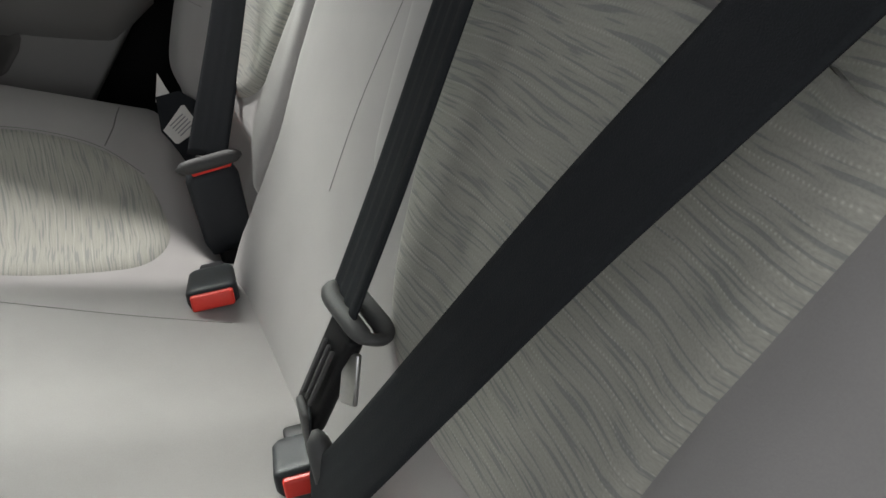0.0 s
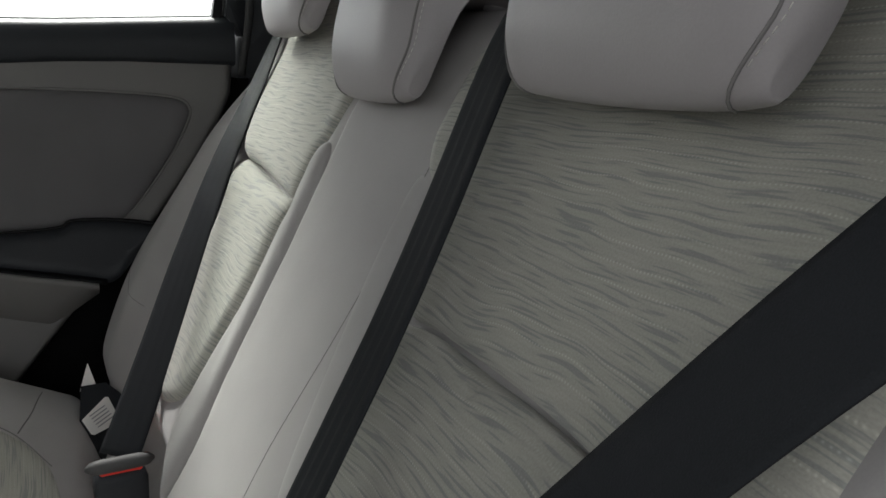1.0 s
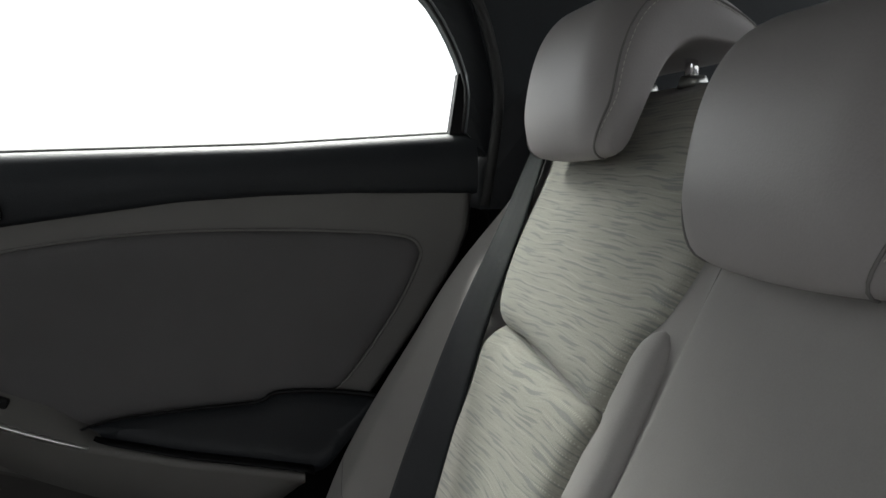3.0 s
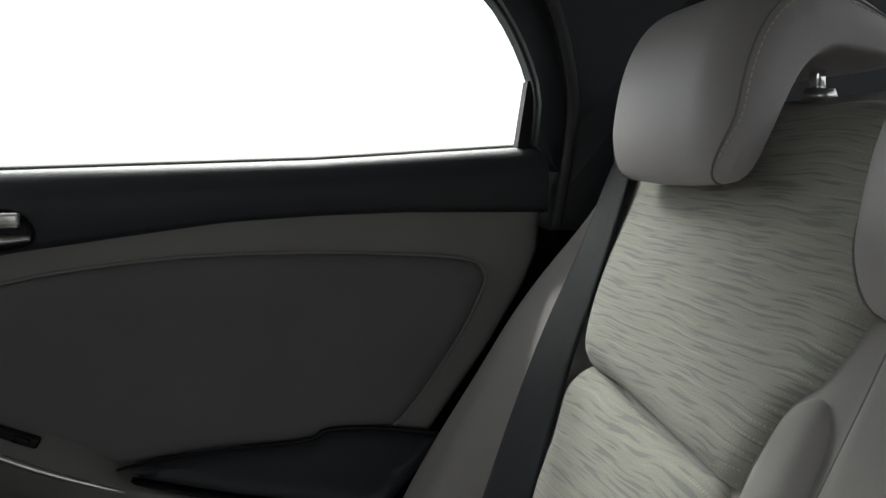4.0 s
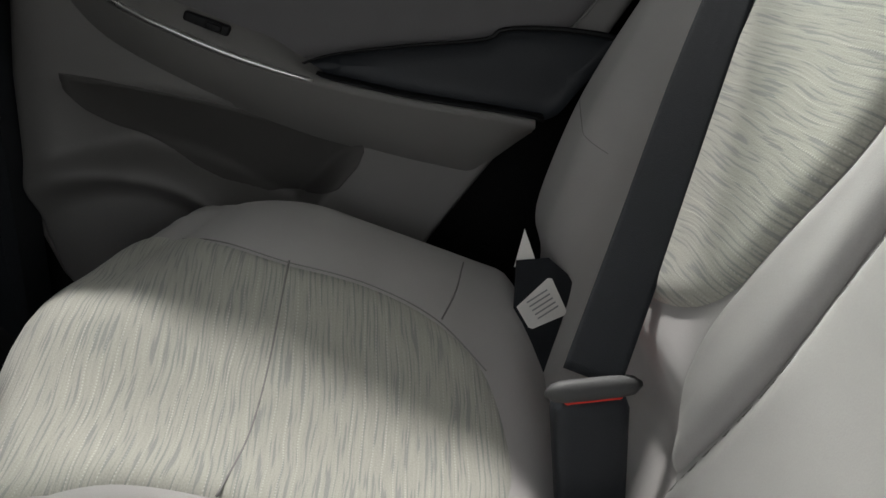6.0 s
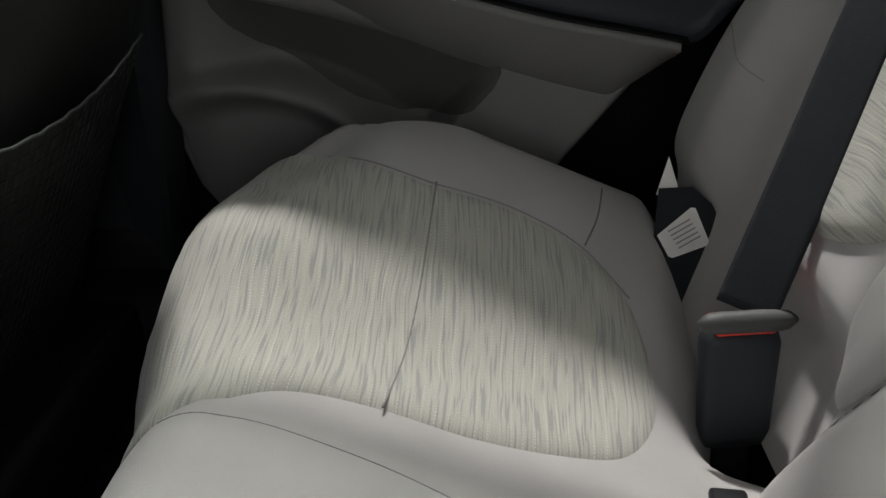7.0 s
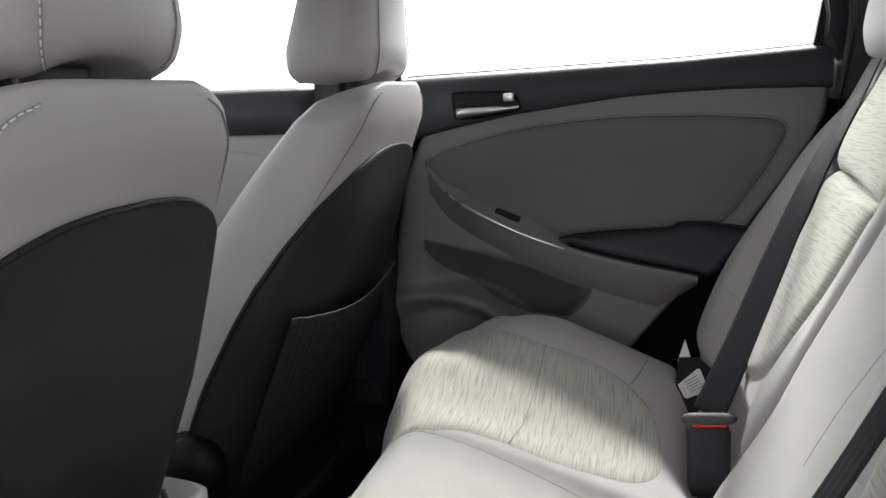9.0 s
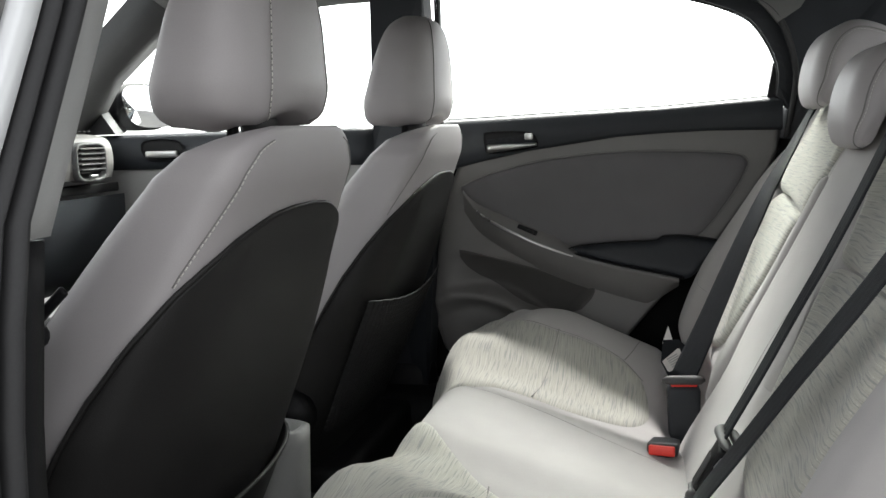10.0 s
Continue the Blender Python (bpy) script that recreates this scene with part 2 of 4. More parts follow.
def solid(bm):
    """A bmesh as vertices and faces."""
    bm.verts.index_update()
    v, f = [x.co.copy() for x in bm.verts], [tuple(x.index for x in q.verts) for q in bm.faces]
    bm.free()
    return v, f


def puff(outline, spine, S, high, r, sink, rings=9):
    """An upholstered patch: outline in two coordinates of the surface S, raised by high inside and sunk at its seam."""
    o = np.array(outline)
    a, b = np.array(spine[0], float), np.array(spine[1], float)
    ab = b - a
    t = np.clip(((o - a) @ ab) / max(ab @ ab, 1e-9), 0, 1)
    proj = a + (np.round(t * 30) / 30)[:, None] * ab
    d0 = np.linalg.norm(o - proj, axis=1)
    out, flat = [], []
    for k in range(rings + 1):
        f = (k / rings) ** 1.7
        ring = []
        for q, c, d in zip(o, proj, d0):
            u, v = q * (1 - f) + c * f
            e = min(f * d / r, 1)
            h = -sink + (high + sink) * math.sqrt(max(0, 1 - (1 - e) ** 2))
            p, n = S(u, v)
            flat.append((u, v))
            ring.append(p + n * h)
        out.append(ring)
    v, f = loft(out, cap=False)
    return v, f, flat


def dashes(line, normal, length=0.004, gap=0.0022, r=0.0007):
    """Stitches along a line of points."""
    p = np.array(line, float)
    total = float(np.sum(np.linalg.norm(np.diff(p, axis=0), axis=1)))
    n = max(2, int(total / (length + gap)))
    q = even(p, n * 3 + 1)
    g = []
    for i in range(n):
        a, b = Vector(q[3 * i]), Vector(q[3 * i + 2])
        g.append(tube([a, (a + b) / 2 + Vector(normal) * r, b], r, 5))
    return join(*g)


# ---- setting: ground, floor, body shell ----
def extruded(outline, x0, x1, lean=None):
    """A plate with the outline (y, z), between x0 and x1; lean(z) shifts it in x."""
    s = lean or (lambda z: 0.0)
    a = [Vector((x0 + s(z), y, z)) for y, z in outline]
    b = [Vector((x1 + s(z), y, z)) for y, z in outline]
    n = len(outline)
    return a + b, [tuple(range(n)), tuple(range(2 * n - 1, n - 1, -1))] + [(i, (i + 1) % n, n + (i + 1) % n, n + i) for i in range(n)]


def far_lean(z):
    return -0.22 * max(0.0, z - 0.79)


g = 60.0
ground = part("ground", ([(-g, -g, -0.36), (g, -g, -0.36), (g, g, -0.36), (-g, g, -0.36)], [(0, 1, 2, 3)]), CONCRETE)
tagged(ground, "grey asphalt ground under the car", "ground", kind="structure")

floor_pts = []
for i in range(41):
    y = -0.5 + 2.4 * i / 40
    row = []
    for j in range(45):
        x = -0.62 + 1.38 * j / 44
        tunnel = 0.10 * (step(-0.14, -0.06, x - XC) - step(0.06, 0.14, x - XC))
        row.append((x, y, 0.02 + tunnel + 0.25 * step(1.35, 1.8, y)))
    floor_pts.append(row)
floor = part("floor", sheet(floor_pts), CARPET)
tagged(floor, "black carpeted car floor with a centre tunnel", "floor", kind="structure")
under = part("underbody", solid(block((1.42, 3.4, 0.10), 0.02, (XC, 0.25, -0.06))), PAINT)
tagged(under, "painted underbody of the car below the carpet", "underbody", kind="structure")

# ceiling: headliner, bowed across, coming down to the rear and the windscreen
rows = []
for i in range(31):
    y = -0.37 + 1.61 * i / 30
    row = []
    for j in range(31):
        u = -1 + 2 * j / 30
        x = XC + 0.60 * u
        z = 1.125 - 0.10 * abs(u) ** 2.6 - 0.10 * max(0, -y - 0.05) - 0.12 * max(0, y - 0.9)
        row.append((x, y, z))
    rows.append(row)
upper = [[(x, y, z + 0.035) for x, y, z in r] for r in rows]
n, m = len(rows), len(rows[0])
va, fa = sheet(rows)
vb, fb = sheet(upper)
rim = [(i, i + 1) for i in range(m - 1)] + [((n - 1) * m + i, (n - 1) * m + i + 1) for i in range(m - 1)] + \
      [(i * m, (i + 1) * m) for i in range(n - 1)] + [(i * m + m - 1, (i + 1) * m + m - 1) for i in range(n - 1)]
k = len(va)
ceiling = part("ceiling", (va + vb, fa + [tuple(q + k for q in f) for f in fb] + [(a, b, b + k, a + k) for a, b in rim]), LINER)
tagged(ceiling, "grey woven headliner under the car roof", "ceiling", kind="structure")

# far side: C pillar with the rear edge of the side window
WIN_REAR = smooth_line([(-0.052, 0.786), (-0.052, 0.843), (-0.017, 0.912), (0.029, 0.951), (0.151, 0.991), (0.32, 1.012), (0.645, 1.03)], 6)
DOORCUT = smooth_line([(-0.066, 0.70), (-0.080, 0.79), (-0.076, 0.85), (-0.045, 0.93), (0.010, 0.975), (0.14, 1.012), (0.32, 1.03), (0.645, 1.046)], 6)
pillar_c = part("trim_c_pillar", extruded([tuple(p) for p in DOORCUT] + [(0.645, 1.10), (-0.34, 1.10), (-0.66, 0.80), (-0.95, 0.77), (-0.95, 0.2), (-0.10, 0.2), (-0.10, 0.70)], 0.665, 0.76, far_lean), CHARCOAL, smooth=False)
tagged(pillar_c, "charcoal plastic trim of the rear roof pillar", "pillar trim", kind="structure")
seal = part("trim_door_seal", tube([(0.658 + far_lean(z), y - 0.004, z + 0.004) for y, z in DOORCUT], 0.006), RUBBER)
tagged(seal, "black rubber door seal along the pillar", "door seal", kind="structure")
liner_edge = part("trim_headliner_corner", extruded([tuple(q) for q in smooth_line([(-0.045, 0.925), (-0.02, 0.955), (0.02, 0.985), (0.10, 1.012), (0.32, 1.035)], 5)] + [(0.32, 1.09), (-0.16, 1.09), (-0.115, 1.0), (-0.085, 0.95)], 0.653, 0.664, far_lean), LINER, smooth=False)
tagged(liner_edge, "grey headliner corner above the rear pillar", "headliner", kind="structure")
# B pillar, far
pillar_b = part("trim_b_pillar", extruded([(0.655, 0.70), (0.66, 1.05), (0.775, 1.05), (0.80, 0.70), (0.80, 0.0), (0.70, 0.0)], 0.655, 0.72, far_lean), CHARCOAL, smooth=False)
tagged(pillar_b, "charcoal centre pillar between the side windows", "pillar trim", kind="structure")
bseal = part("trim_window_channel", solid(block((0.012, 0.012, 0.30), 0.003, (0.675, 0.648, 0.90))), RUBBER)
tagged(bseal, "black window channel beside the centre pillar", "window channel", kind="structure")
bline = part("trim_bright_strip", solid(block((0.006, 0.004, 0.27), 0.001, (0.664, 0.638, 0.90))), SILVER)
tagged(bline, "thin bright strip on the window channel", "trim strip", kind="structure")
# roof rail above the far windows
rail = part("trim_roof_rail", extruded([(0.30, 1.03), (0.645, 1.046), (0.80, 1.05), (1.10, 1.04), (1.32, 1.005), (1.32, 1.09), (0.30, 1.11)], 0.66, 0.74, far_lean), LINER, smooth=False)
tagged(rail, "grey roof rail above the side windows", "roof rail", kind="structure")
# A pillar, far
apil = part("trim_a_pillar", loft([[(0.58, 1.70, 0.76), (0.66, 1.70, 0.74), (0.70, 1.56, 0.74), (0.62, 1.54, 0.77)],
                                   [(0.56, 1.52, 0.90), (0.64, 1.53, 0.885), (0.67, 1.44, 0.875), (0.60, 1.415, 0.885)],
                                   [(0.53, 1.30, 1.06), (0.61, 1.31, 1.06), (0.63, 1.20, 1.04), (0.56, 1.17, 1.055)]]), LATCH)
tagged(apil, "grey windscreen pillar trim", "pillar trim", kind="structure")
quarter = part("trim_mirror_base", extruded([(1.56, 0.755), (1.46, 0.755), (1.52, 0.84), (1.57, 0.85)], 0.655, 0.69), BLACK, smooth=False)
tagged(quarter, "black triangular trim at the mirror base", "mirror trim", kind="structure")

# near side: centre pillar jamb at the open doorway
NEAR_EDGE = [(0.0, -0.640), (0.50, -0.632), (0.667, -0.608), (0.85, -0.512), (1.0, -0.44), (1.06, -0.41)]


def jamb(name, out, wide, y0, y1, z0, z1, mat, round_=0.004):
    rings = []
    for i in range(15):
        z = z0 + (z1 - z0) * i / 14
        x = lerp(NEAR_EDGE, z) - out
        r = round_
        rings.append([(x, y0 + r, z), (x - r, y0, z), (x - wide + r, y0, z), (x - wide, y0 + r, z), (x - wide, y1, z), (x, y1, z)])
    return part(name, loft(rings), mat)


tagged(jamb("trim_b_pillar_upper", 0.0, 0.038, 0.640, 0.76, 0.667, 1.06, PILLAR_GREY), "light grey upper centre pillar trim in the doorway", "pillar trim", kind="structure")
tagged(jamb("trim_b_pillar_lower", 0.002, 0.036, 0.644, 0.76, 0.0, 0.664, BLACK), "black lower centre pillar trim in the doorway", "pillar trim", kind="structure")
tagged(jamb("trim_doorway_seal", 0.040, 0.016, 0.628, 0.66, 0.0, 1.06, RUBBER, 0.006), "black rubber seal round the open doorway", "door seal", kind="structure")
tagged(jamb("trim_doorway_seal_lip", 0.058, 0.014, 0.636, 0.66, 0.0, 1.06, RUBBER, 0.006), "black outer lip of the doorway seal", "door seal", kind="structure")
tagged(jamb("wall_pillar_paint", 0.073, 0.026, 0.645, 0.76, 0.0, 1.06, PAINT), "white painted body pillar at the doorway", "body panel", kind="structure")
tagged(jamb("wall_front_door_edge", 0.100, 0.05, 0.655, 0.78, 0.0, 1.06, TRIM), "grey edge of the closed front door", "door edge", kind="structure")
near_rail = smooth_line([(-0.06, 0.60), (-0.06, 0.80), (-0.05, 0.85), (-0.015, 0.912), (0.03, 0.951), (0.151, 0.991), (0.32, 1.012), (0.645, 1.03)], 6)
nl = lambda z: lerp(NEAR_EDGE, z) + 0.45
wall_near = part("wall_doorway_rear", extruded([tuple(p) for p in near_rail] + [(0.645, 1.10), (-0.34, 1.10), (-0.66, 0.80), (-0.95, 0.77), (-0.95, 0.0), (-0.06, 0.0)], -0.52, -0.45, nl), CHARCOAL, smooth=False)
tagged(wall_near, "charcoal roof pillar and rail round the open doorway", "body side", kind="structure")
rail_front = part("wall_front_side", extruded([(0.77, 0.0), (0.77, 0.74), (1.55, 0.74), (1.80, 0.74), (1.80, 0.0)], -0.62, -0.56), CHARCOAL, smooth=False)
tagged(rail_front, "closed front door below its window", "body side", kind="structure")
rail_top = part("wall_front_rail", extruded([(0.64, 1.03), (1.10, 1.03), (1.75, 0.76), (1.80, 0.80), (1.2, 1.09), (0.64, 1.10)], -0.50, -0.43), CHARCOAL, smooth=False)
tagged(rail_top, "roof rail above the front door", "roof rail", kind="structure")
sill_n = part("trim_door_sill", solid(block((0.10, 0.75, 0.10), 0.012, (-0.60, 0.28, 0.02))), BLACK)
tagged(sill_n, "black sill plate of the open doorway", "door sill", kind="structure")

# behind the bench: shelf, tail wall
shelf = part("trim_parcel_shelf", sheet([[(x, y, 0.775 - 0.03 * (-0.2 - y) + 0.004 * math.sin(x * 30)) for x in np.linspace(-0.55, 0.69, 20)] for y in np.linspace(-0.17, -0.95, 14)]), CHARCOAL)
tagged(shelf, "charcoal felt parcel shelf behind the rear seat", "parcel shelf", kind="structure")
tail = part("wall_tail", solid(block((1.34, 0.06, 0.80), 0.01, (XC, -0.98, 0.37))), CHARCOAL)
tagged(tail, "body wall behind the parcel shelf", "body panel", kind="structure")
bulk = part("wall_firewall", solid(block((1.34, 0.06, 0.76), 0.01, (XC, 1.82, 0.36))), BLACK)
tagged(bulk, "black bulkhead ahead of the front footwell", "bulkhead", kind="structure")
brow = part("trim_rear_brow", solid(block((1.18, 0.08, 0.05), 0.015, (XC, -0.385, 1.065))), LINER)
tagged(brow, "grey headliner edge over the rear window", "headliner", kind="structure")


def pane(name, corners, label):
    n_ = (Vector(corners[1]) - Vector(corners[0])).cross(Vector(corners[2]) - Vector(corners[0])).normalized() * 0.0035
    a = [Vector(c) for c in corners]
    b = [c + n_ for c in a]
    k = len(a)
    ob = part(name, (a + b, [tuple(range(k)), tuple(range(2 * k - 1, k - 1, -1))] + [(i, (i + 1) % k, k + (i + 1) % k, k + i) for i in range(k)]), GLASS, smooth=False)
    ob.visible_shadow = False
    return tagged(ob, label, "window", kind="structure")


pane("window_1", [(0.708 + far_lean(z), y, z) for y, z in [(0.645, 0.75)] + [(-0.056, 0.78)] + [tuple(p) for p in WIN_REAR[1:]]], "clear side window glass of the rear door")
pane("window_2", [(0.708 + far_lean(z), y, z) for y, z in [(1.56, 0.745), (0.80, 0.745), (0.78, 1.05), (1.18, 1.03)]], "clear side window glass of the front door")
pane("window_3", [(-0.50, -0.94, 0.79), (0.66, -0.94, 0.79), (0.62, -0.40, 1.07), (-0.44, -0.40, 1.07)], "clear sloping rear window glass")
pane("window_4", [(0.62, 1.76, 0.745), (-0.48, 1.76, 0.745), (-0.42, 1.22, 1.06), (0.56, 1.22, 1.06)], "clear sloping windscreen glass")

# ---- rear door, far side ----
TRIMLINE = [(0.66, 0.643), (0.611, 0.653), (0.554, 0.666), (0.453, 0.686), (0.355, 0.699), (0.261, 0.711), (0.171, 0.716), (0.082, 0.718), (-0.064, 0.716)]
SILL = [(0.68, 0.757), (0.64, 0.760), (0.357, 0.768), (0.171, 0.773), (-0.040, 0.785), (-0.064, 0.787)]
REAR = [(0.20, 0.300), (0.284, 0.237), (0.407, 0.137), (0.485, 0.059), (0.579, -0.008), (0.640, -0.045), (0.677, -0.060), (0.72, -0.064)]
FRONT = [(0.15, 0.60), (0.20, 0.640), (0.235, 0.667), (0.285, 0.683), (0.371, 0.684), (0.467, 0.674), (0.57, 0.653), (0.659, 0.614), (0.72, 0.58)]
RIDGE = [(0.60, 0.600), (0.575, 0.567), (0.547, 0.545), (0.495, 0.517), (0.435, 0.489), (0.372, 0.466), (0.336, 0.456), (0.261, 0.437), (0.168, 0.419), (0.136, 0.412)]
DX = 0.675


def map_hollow(y, z):
    """Depth of the map hollow: below a crease under the arm ledge the face recedes downwards, then swings out to the lip."""
    top = lerp([(0.60, 0.462), (0.507, 0.450), (0.406, 0.426), (0.305, 0.389)], y)
    low = lerp([(0.62, 0.372), (0.56, 0.372), (0.499, 0.352), (0.449, 0.322), (0.30, 0.24)], y)
    s = (top - z) / (top - low)
    sunk = min(max(s / 0.82, 0.0), 1.0) ** 0.85 * (1 - step(0.80, 1.22, s))
    return sunk * step(-0.002, 0.030, y - 0.302 - 0.9 * max(0.0, 0.389 - z)) * (1 - step(0.54, 0.66, y))


def door_x(y, z):
    """Inner face of the door: map hollow, speaker dish and lip."""
    hollow = map_hollow(y, z)
    d = math.hypot((y - 0.585) / 1.25, z - 0.245)
    dish = 1 - step(0.085, 0.118, d)
    lip = math.exp(-((d - 0.128) / 0.014) ** 2) * (1 - step(0.56, 0.66, y) * 0.6)
    return DX + 0.060 * hollow + 0.022 * dish - 0.030 * lip + 0.02 * step(0.60, 0.69, y) ** 2 + 0.012 * (1 - step(0.16, 0.24, z))


door = thing("door_1", (DX, 0.3, 0.15), "closed rear door, grey with charcoal upper trim", "car door", kind="structure")
rows = []
for i in range(111):
    z = 0.15 + (0.722 - 0.15) * i / 110
    a, b = lerp(REAR, z), lerp(FRONT, z)
    row = []
    for j in range(141):
        y = a + (b - a) * j / 140
        e = min(y - a, b - y)
        row.append((door_x(y, z) + 0.02 * max(0, 1 - e / 0.012) ** 2, y, z))
    rows.append([(0.720, a, z)] + row + [(0.720, b, z)])
part("lower_trim", sheet(rows), TRIM, door)
# dark sheet paints shade into the map hollow, its rim tucked under the trim
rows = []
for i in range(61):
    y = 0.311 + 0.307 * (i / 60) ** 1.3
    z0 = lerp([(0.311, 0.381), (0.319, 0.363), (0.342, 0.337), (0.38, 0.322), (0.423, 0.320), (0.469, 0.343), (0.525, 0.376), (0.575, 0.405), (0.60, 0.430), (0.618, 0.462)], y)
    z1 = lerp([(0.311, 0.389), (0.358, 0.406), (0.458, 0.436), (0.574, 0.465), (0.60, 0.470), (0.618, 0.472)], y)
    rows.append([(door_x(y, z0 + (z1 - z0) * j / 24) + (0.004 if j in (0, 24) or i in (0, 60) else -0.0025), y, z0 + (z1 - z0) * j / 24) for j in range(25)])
part("hollow_shade_sheet", sheet(rows), HOLLOW_SHADE, door, "dark grey sheet painted as shade in the map hollow")
rows = []
for i in range(61):
    y = -0.064 + 0.73 * i / 60
    z0, z1 = lerp(TRIMLINE, y), lerp(SILL, y)
    prof = [(0.690, 0.0), (0.668, 0.003), (0.664, 0.010), (0.664, (z1 - z0) * 0.5), (0.668, (z1 - z0) * 0.85), (0.676, (z1 - z0) * 0.96), (0.688, z1 - z0), (0.712, z1 - z0 - 0.002), (0.725, z1 - z0 - 0.02), (0.786, z1 - z0 - 0.022)]
    rows.append([(x, y, z0 + dz) for x, dz in prof])
part("upper_trim", sheet(rows), CHARCOAL, door, "charcoal upper door trim")
part("outer_skin", extruded([(0.70, 0.10), (0.70, 0.745), (-0.10, 0.765), (0.02, 0.55), (0.20, 0.32), (0.32, 0.10)], 0.785, 0.80), PAINT, door, "white outer door skin", smooth=False)
# window frame round the rear of the glass
fr = [(tuple(a), tuple(b)) for a, b in zip(even(WIN_REAR, 40), even(DOORCUT[4:], 40))]
part("window_frame", loft([[(0.672 + far_lean(b[1]), *b), (0.668 + far_lean(a[1]), *a), (0.715 + far_lean(a[1]), *a), (0.715 + far_lean(b[1]), *b)] for a, b in fr]), CHARCOAL, door, smooth=False)
part("window_seal", tube([(0.708 + far_lean(z), y, z) for y, z in SILL[1:-1]] + [(0.684 + far_lean(z), y, z) for y, z in WIN_REAR], 0.0035, 6), RUBBER, door)
part("quarter_divider", extruded([(-0.052, 0.780), (-0.035, 0.782), (-0.046, 0.852), (-0.052, 0.852)], 0.682, 0.70), BLACK, door, smooth=False)
# cloth panel
PANEL_OUT = [(0.606, 0.612), (0.555, 0.636), (0.453, 0.662), (0.356, 0.676), (0.261, 0.682), (0.170, 0.682), (0.081, 0.678), (0.022, 0.672), (0.002, 0.660), (0.004, 0.638), (0.035, 0.580), (0.092, 0.505),
             (0.13, 0.492), (0.20, 0.488), (0.28, 0.486), (0.374, 0.476), (0.437, 0.494), (0.497, 0.523), (0.558, 0.559), (0.594, 0.588)]


def door_face(u, v):
    return Vector((DX, u, v)), Vector((-1, 0, 0))


part("cloth_panel", puff(even(smooth_line(PANEL_OUT, 6, True), 160), ((0.50, 0.60), (0.10, 0.59)), door_face, 0.007, 0.022, 0.004), PANEL, door, "dark grey cloth door panel")
part("panel_seam", tube([(DX - 0.0015, y, z) for y, z in smooth_line(PANEL_OUT[:13], 6)], 0.0018, 6), SEAM, door)
# arm ledge under the panel
rows = []
rid = [tuple(p) for p in even(smooth_line(RIDGE, 5), 60)]
for i, (y, z) in enumerate(rid):
    s = i / 59
    out = 0.026 * step(0, 0.25, s) + 0.006
    wide = (0.012 + 0.020 * math.sin(math.pi * min(1, s * 1.2))) * (1 - 0.9 * step(0.46, 0.60, s))
    fall = 0.05 + 0.03 * s
    fall = min(fall, max(0.012, (y - 0.115) * 0.9))
    rows.append([(DX + 0.004, y, z + wide + 0.004), (DX - out * 0.55, y, z + wide * 0.6), (DX - out, y, z + 0.004), (DX - out - 0.003, y, z), (DX - out - 0.001, y, z - 0.005),
                 (DX - out * 0.7, y, z - fall * 0.45), (DX - out * 0.25, y, z - fall * 0.8), (DX + 0.004, y, z - fall)])
part("arm_ledge", sheet(rows), TRIM, door)
part("ledge_strip", tube([(DX - 0.006 - 0.026 * step(0, 0.25, i / 59) - 0.003, y, z + 0.001) for i, (y, z) in enumerate(rid) if 0.10 < i / 59 < 0.56], lambda s: 0.0034 * math.sin(math.pi * min(max(s, 0.04), 0.96)) ** 0.4), SILVER, door, "satin silver strip on the arm ledge")
POCKET = [(0.378, 0.472), (0.338, 0.483), (0.261, 0.490), (0.186, 0.494), (0.166, 0.503), (0.122, 0.503), (0.070, 0.496), (0.05, 0.49), (0.09, 0.44), (0.12, 0.412), (0.168, 0.421), (0.261, 0.439), (0.336, 0.459)]


def pocket_face(u, v):
    return Vector((DX - 0.009, u, v)), Vector((-1, 0, 0))


part("pull_pocket", puff(even(smooth_line(POCKET, 5, True), 110), ((0.33, 0.471), (0.10, 0.455)), pocket_face, -0.006, 0.02, -0.006), CHARCOAL, door, "black pull pocket in the door")
part("pocket_lip", tube([(DX - 0.012, y, z) for y, z in smooth_line(POCKET[:8], 5)], lambda s: 0.0012 + 0.0022 * s, 8), BLACK, door)
part("pocket_floor", loft([[(DX - 0.010, y, z + 0.006), (DX - 0.020, y, z + 0.003), (DX - 0.020, y, z - 0.001), (DX - 0.010, y, z)] for y, z in even([(0.36, 0.463), (0.336, 0.457), (0.261, 0.438), (0.168, 0.420), (0.125, 0.411)], 24)]), BLACK, door)
# handle
bez = smooth_line([(0.548, 0.722), (0.540, 0.732), (0.46, 0.731), (0.436, 0.722), (0.430, 0.700), (0.455, 0.692), (0.535, 0.684), (0.546, 0.70)], 5, True)


def handle_face(u, v):
    return Vector((0.6635, u, v)), Vector((-1, 0, 0))


part("handle_bezel", puff(even(bez, 70), ((0.53, 0.708), (0.45, 0.711)), handle_face, -0.0005, 0.006, -0.0035), BLACK, door)
part("handle_lever", loft([[(0.660, y, z0), (0.650 - 0.004 * math.sin(math.pi * i / 11), y, z0 + 0.003), (0.649 - 0.004 * math.sin(math.pi * i / 11), y, z1 - 0.003), (0.660, y, z1)]
                           for i, (y, z0, z1) in enumerate([(0.540 - 0.0098 * i, 0.686 + 0.0012 * i, 0.705 + 0.0001 * i) for i in range(12)])]), SILVER, door, "satin silver inside door handle")
part("lock_knob", solid(block((0.010, 0.018, 0.014), 0.003, (0.656, 0.449, 0.720))), SILVER, door, "small silver lock knob")
sw = Matrix.Rotation(radians(22), 3, "X")
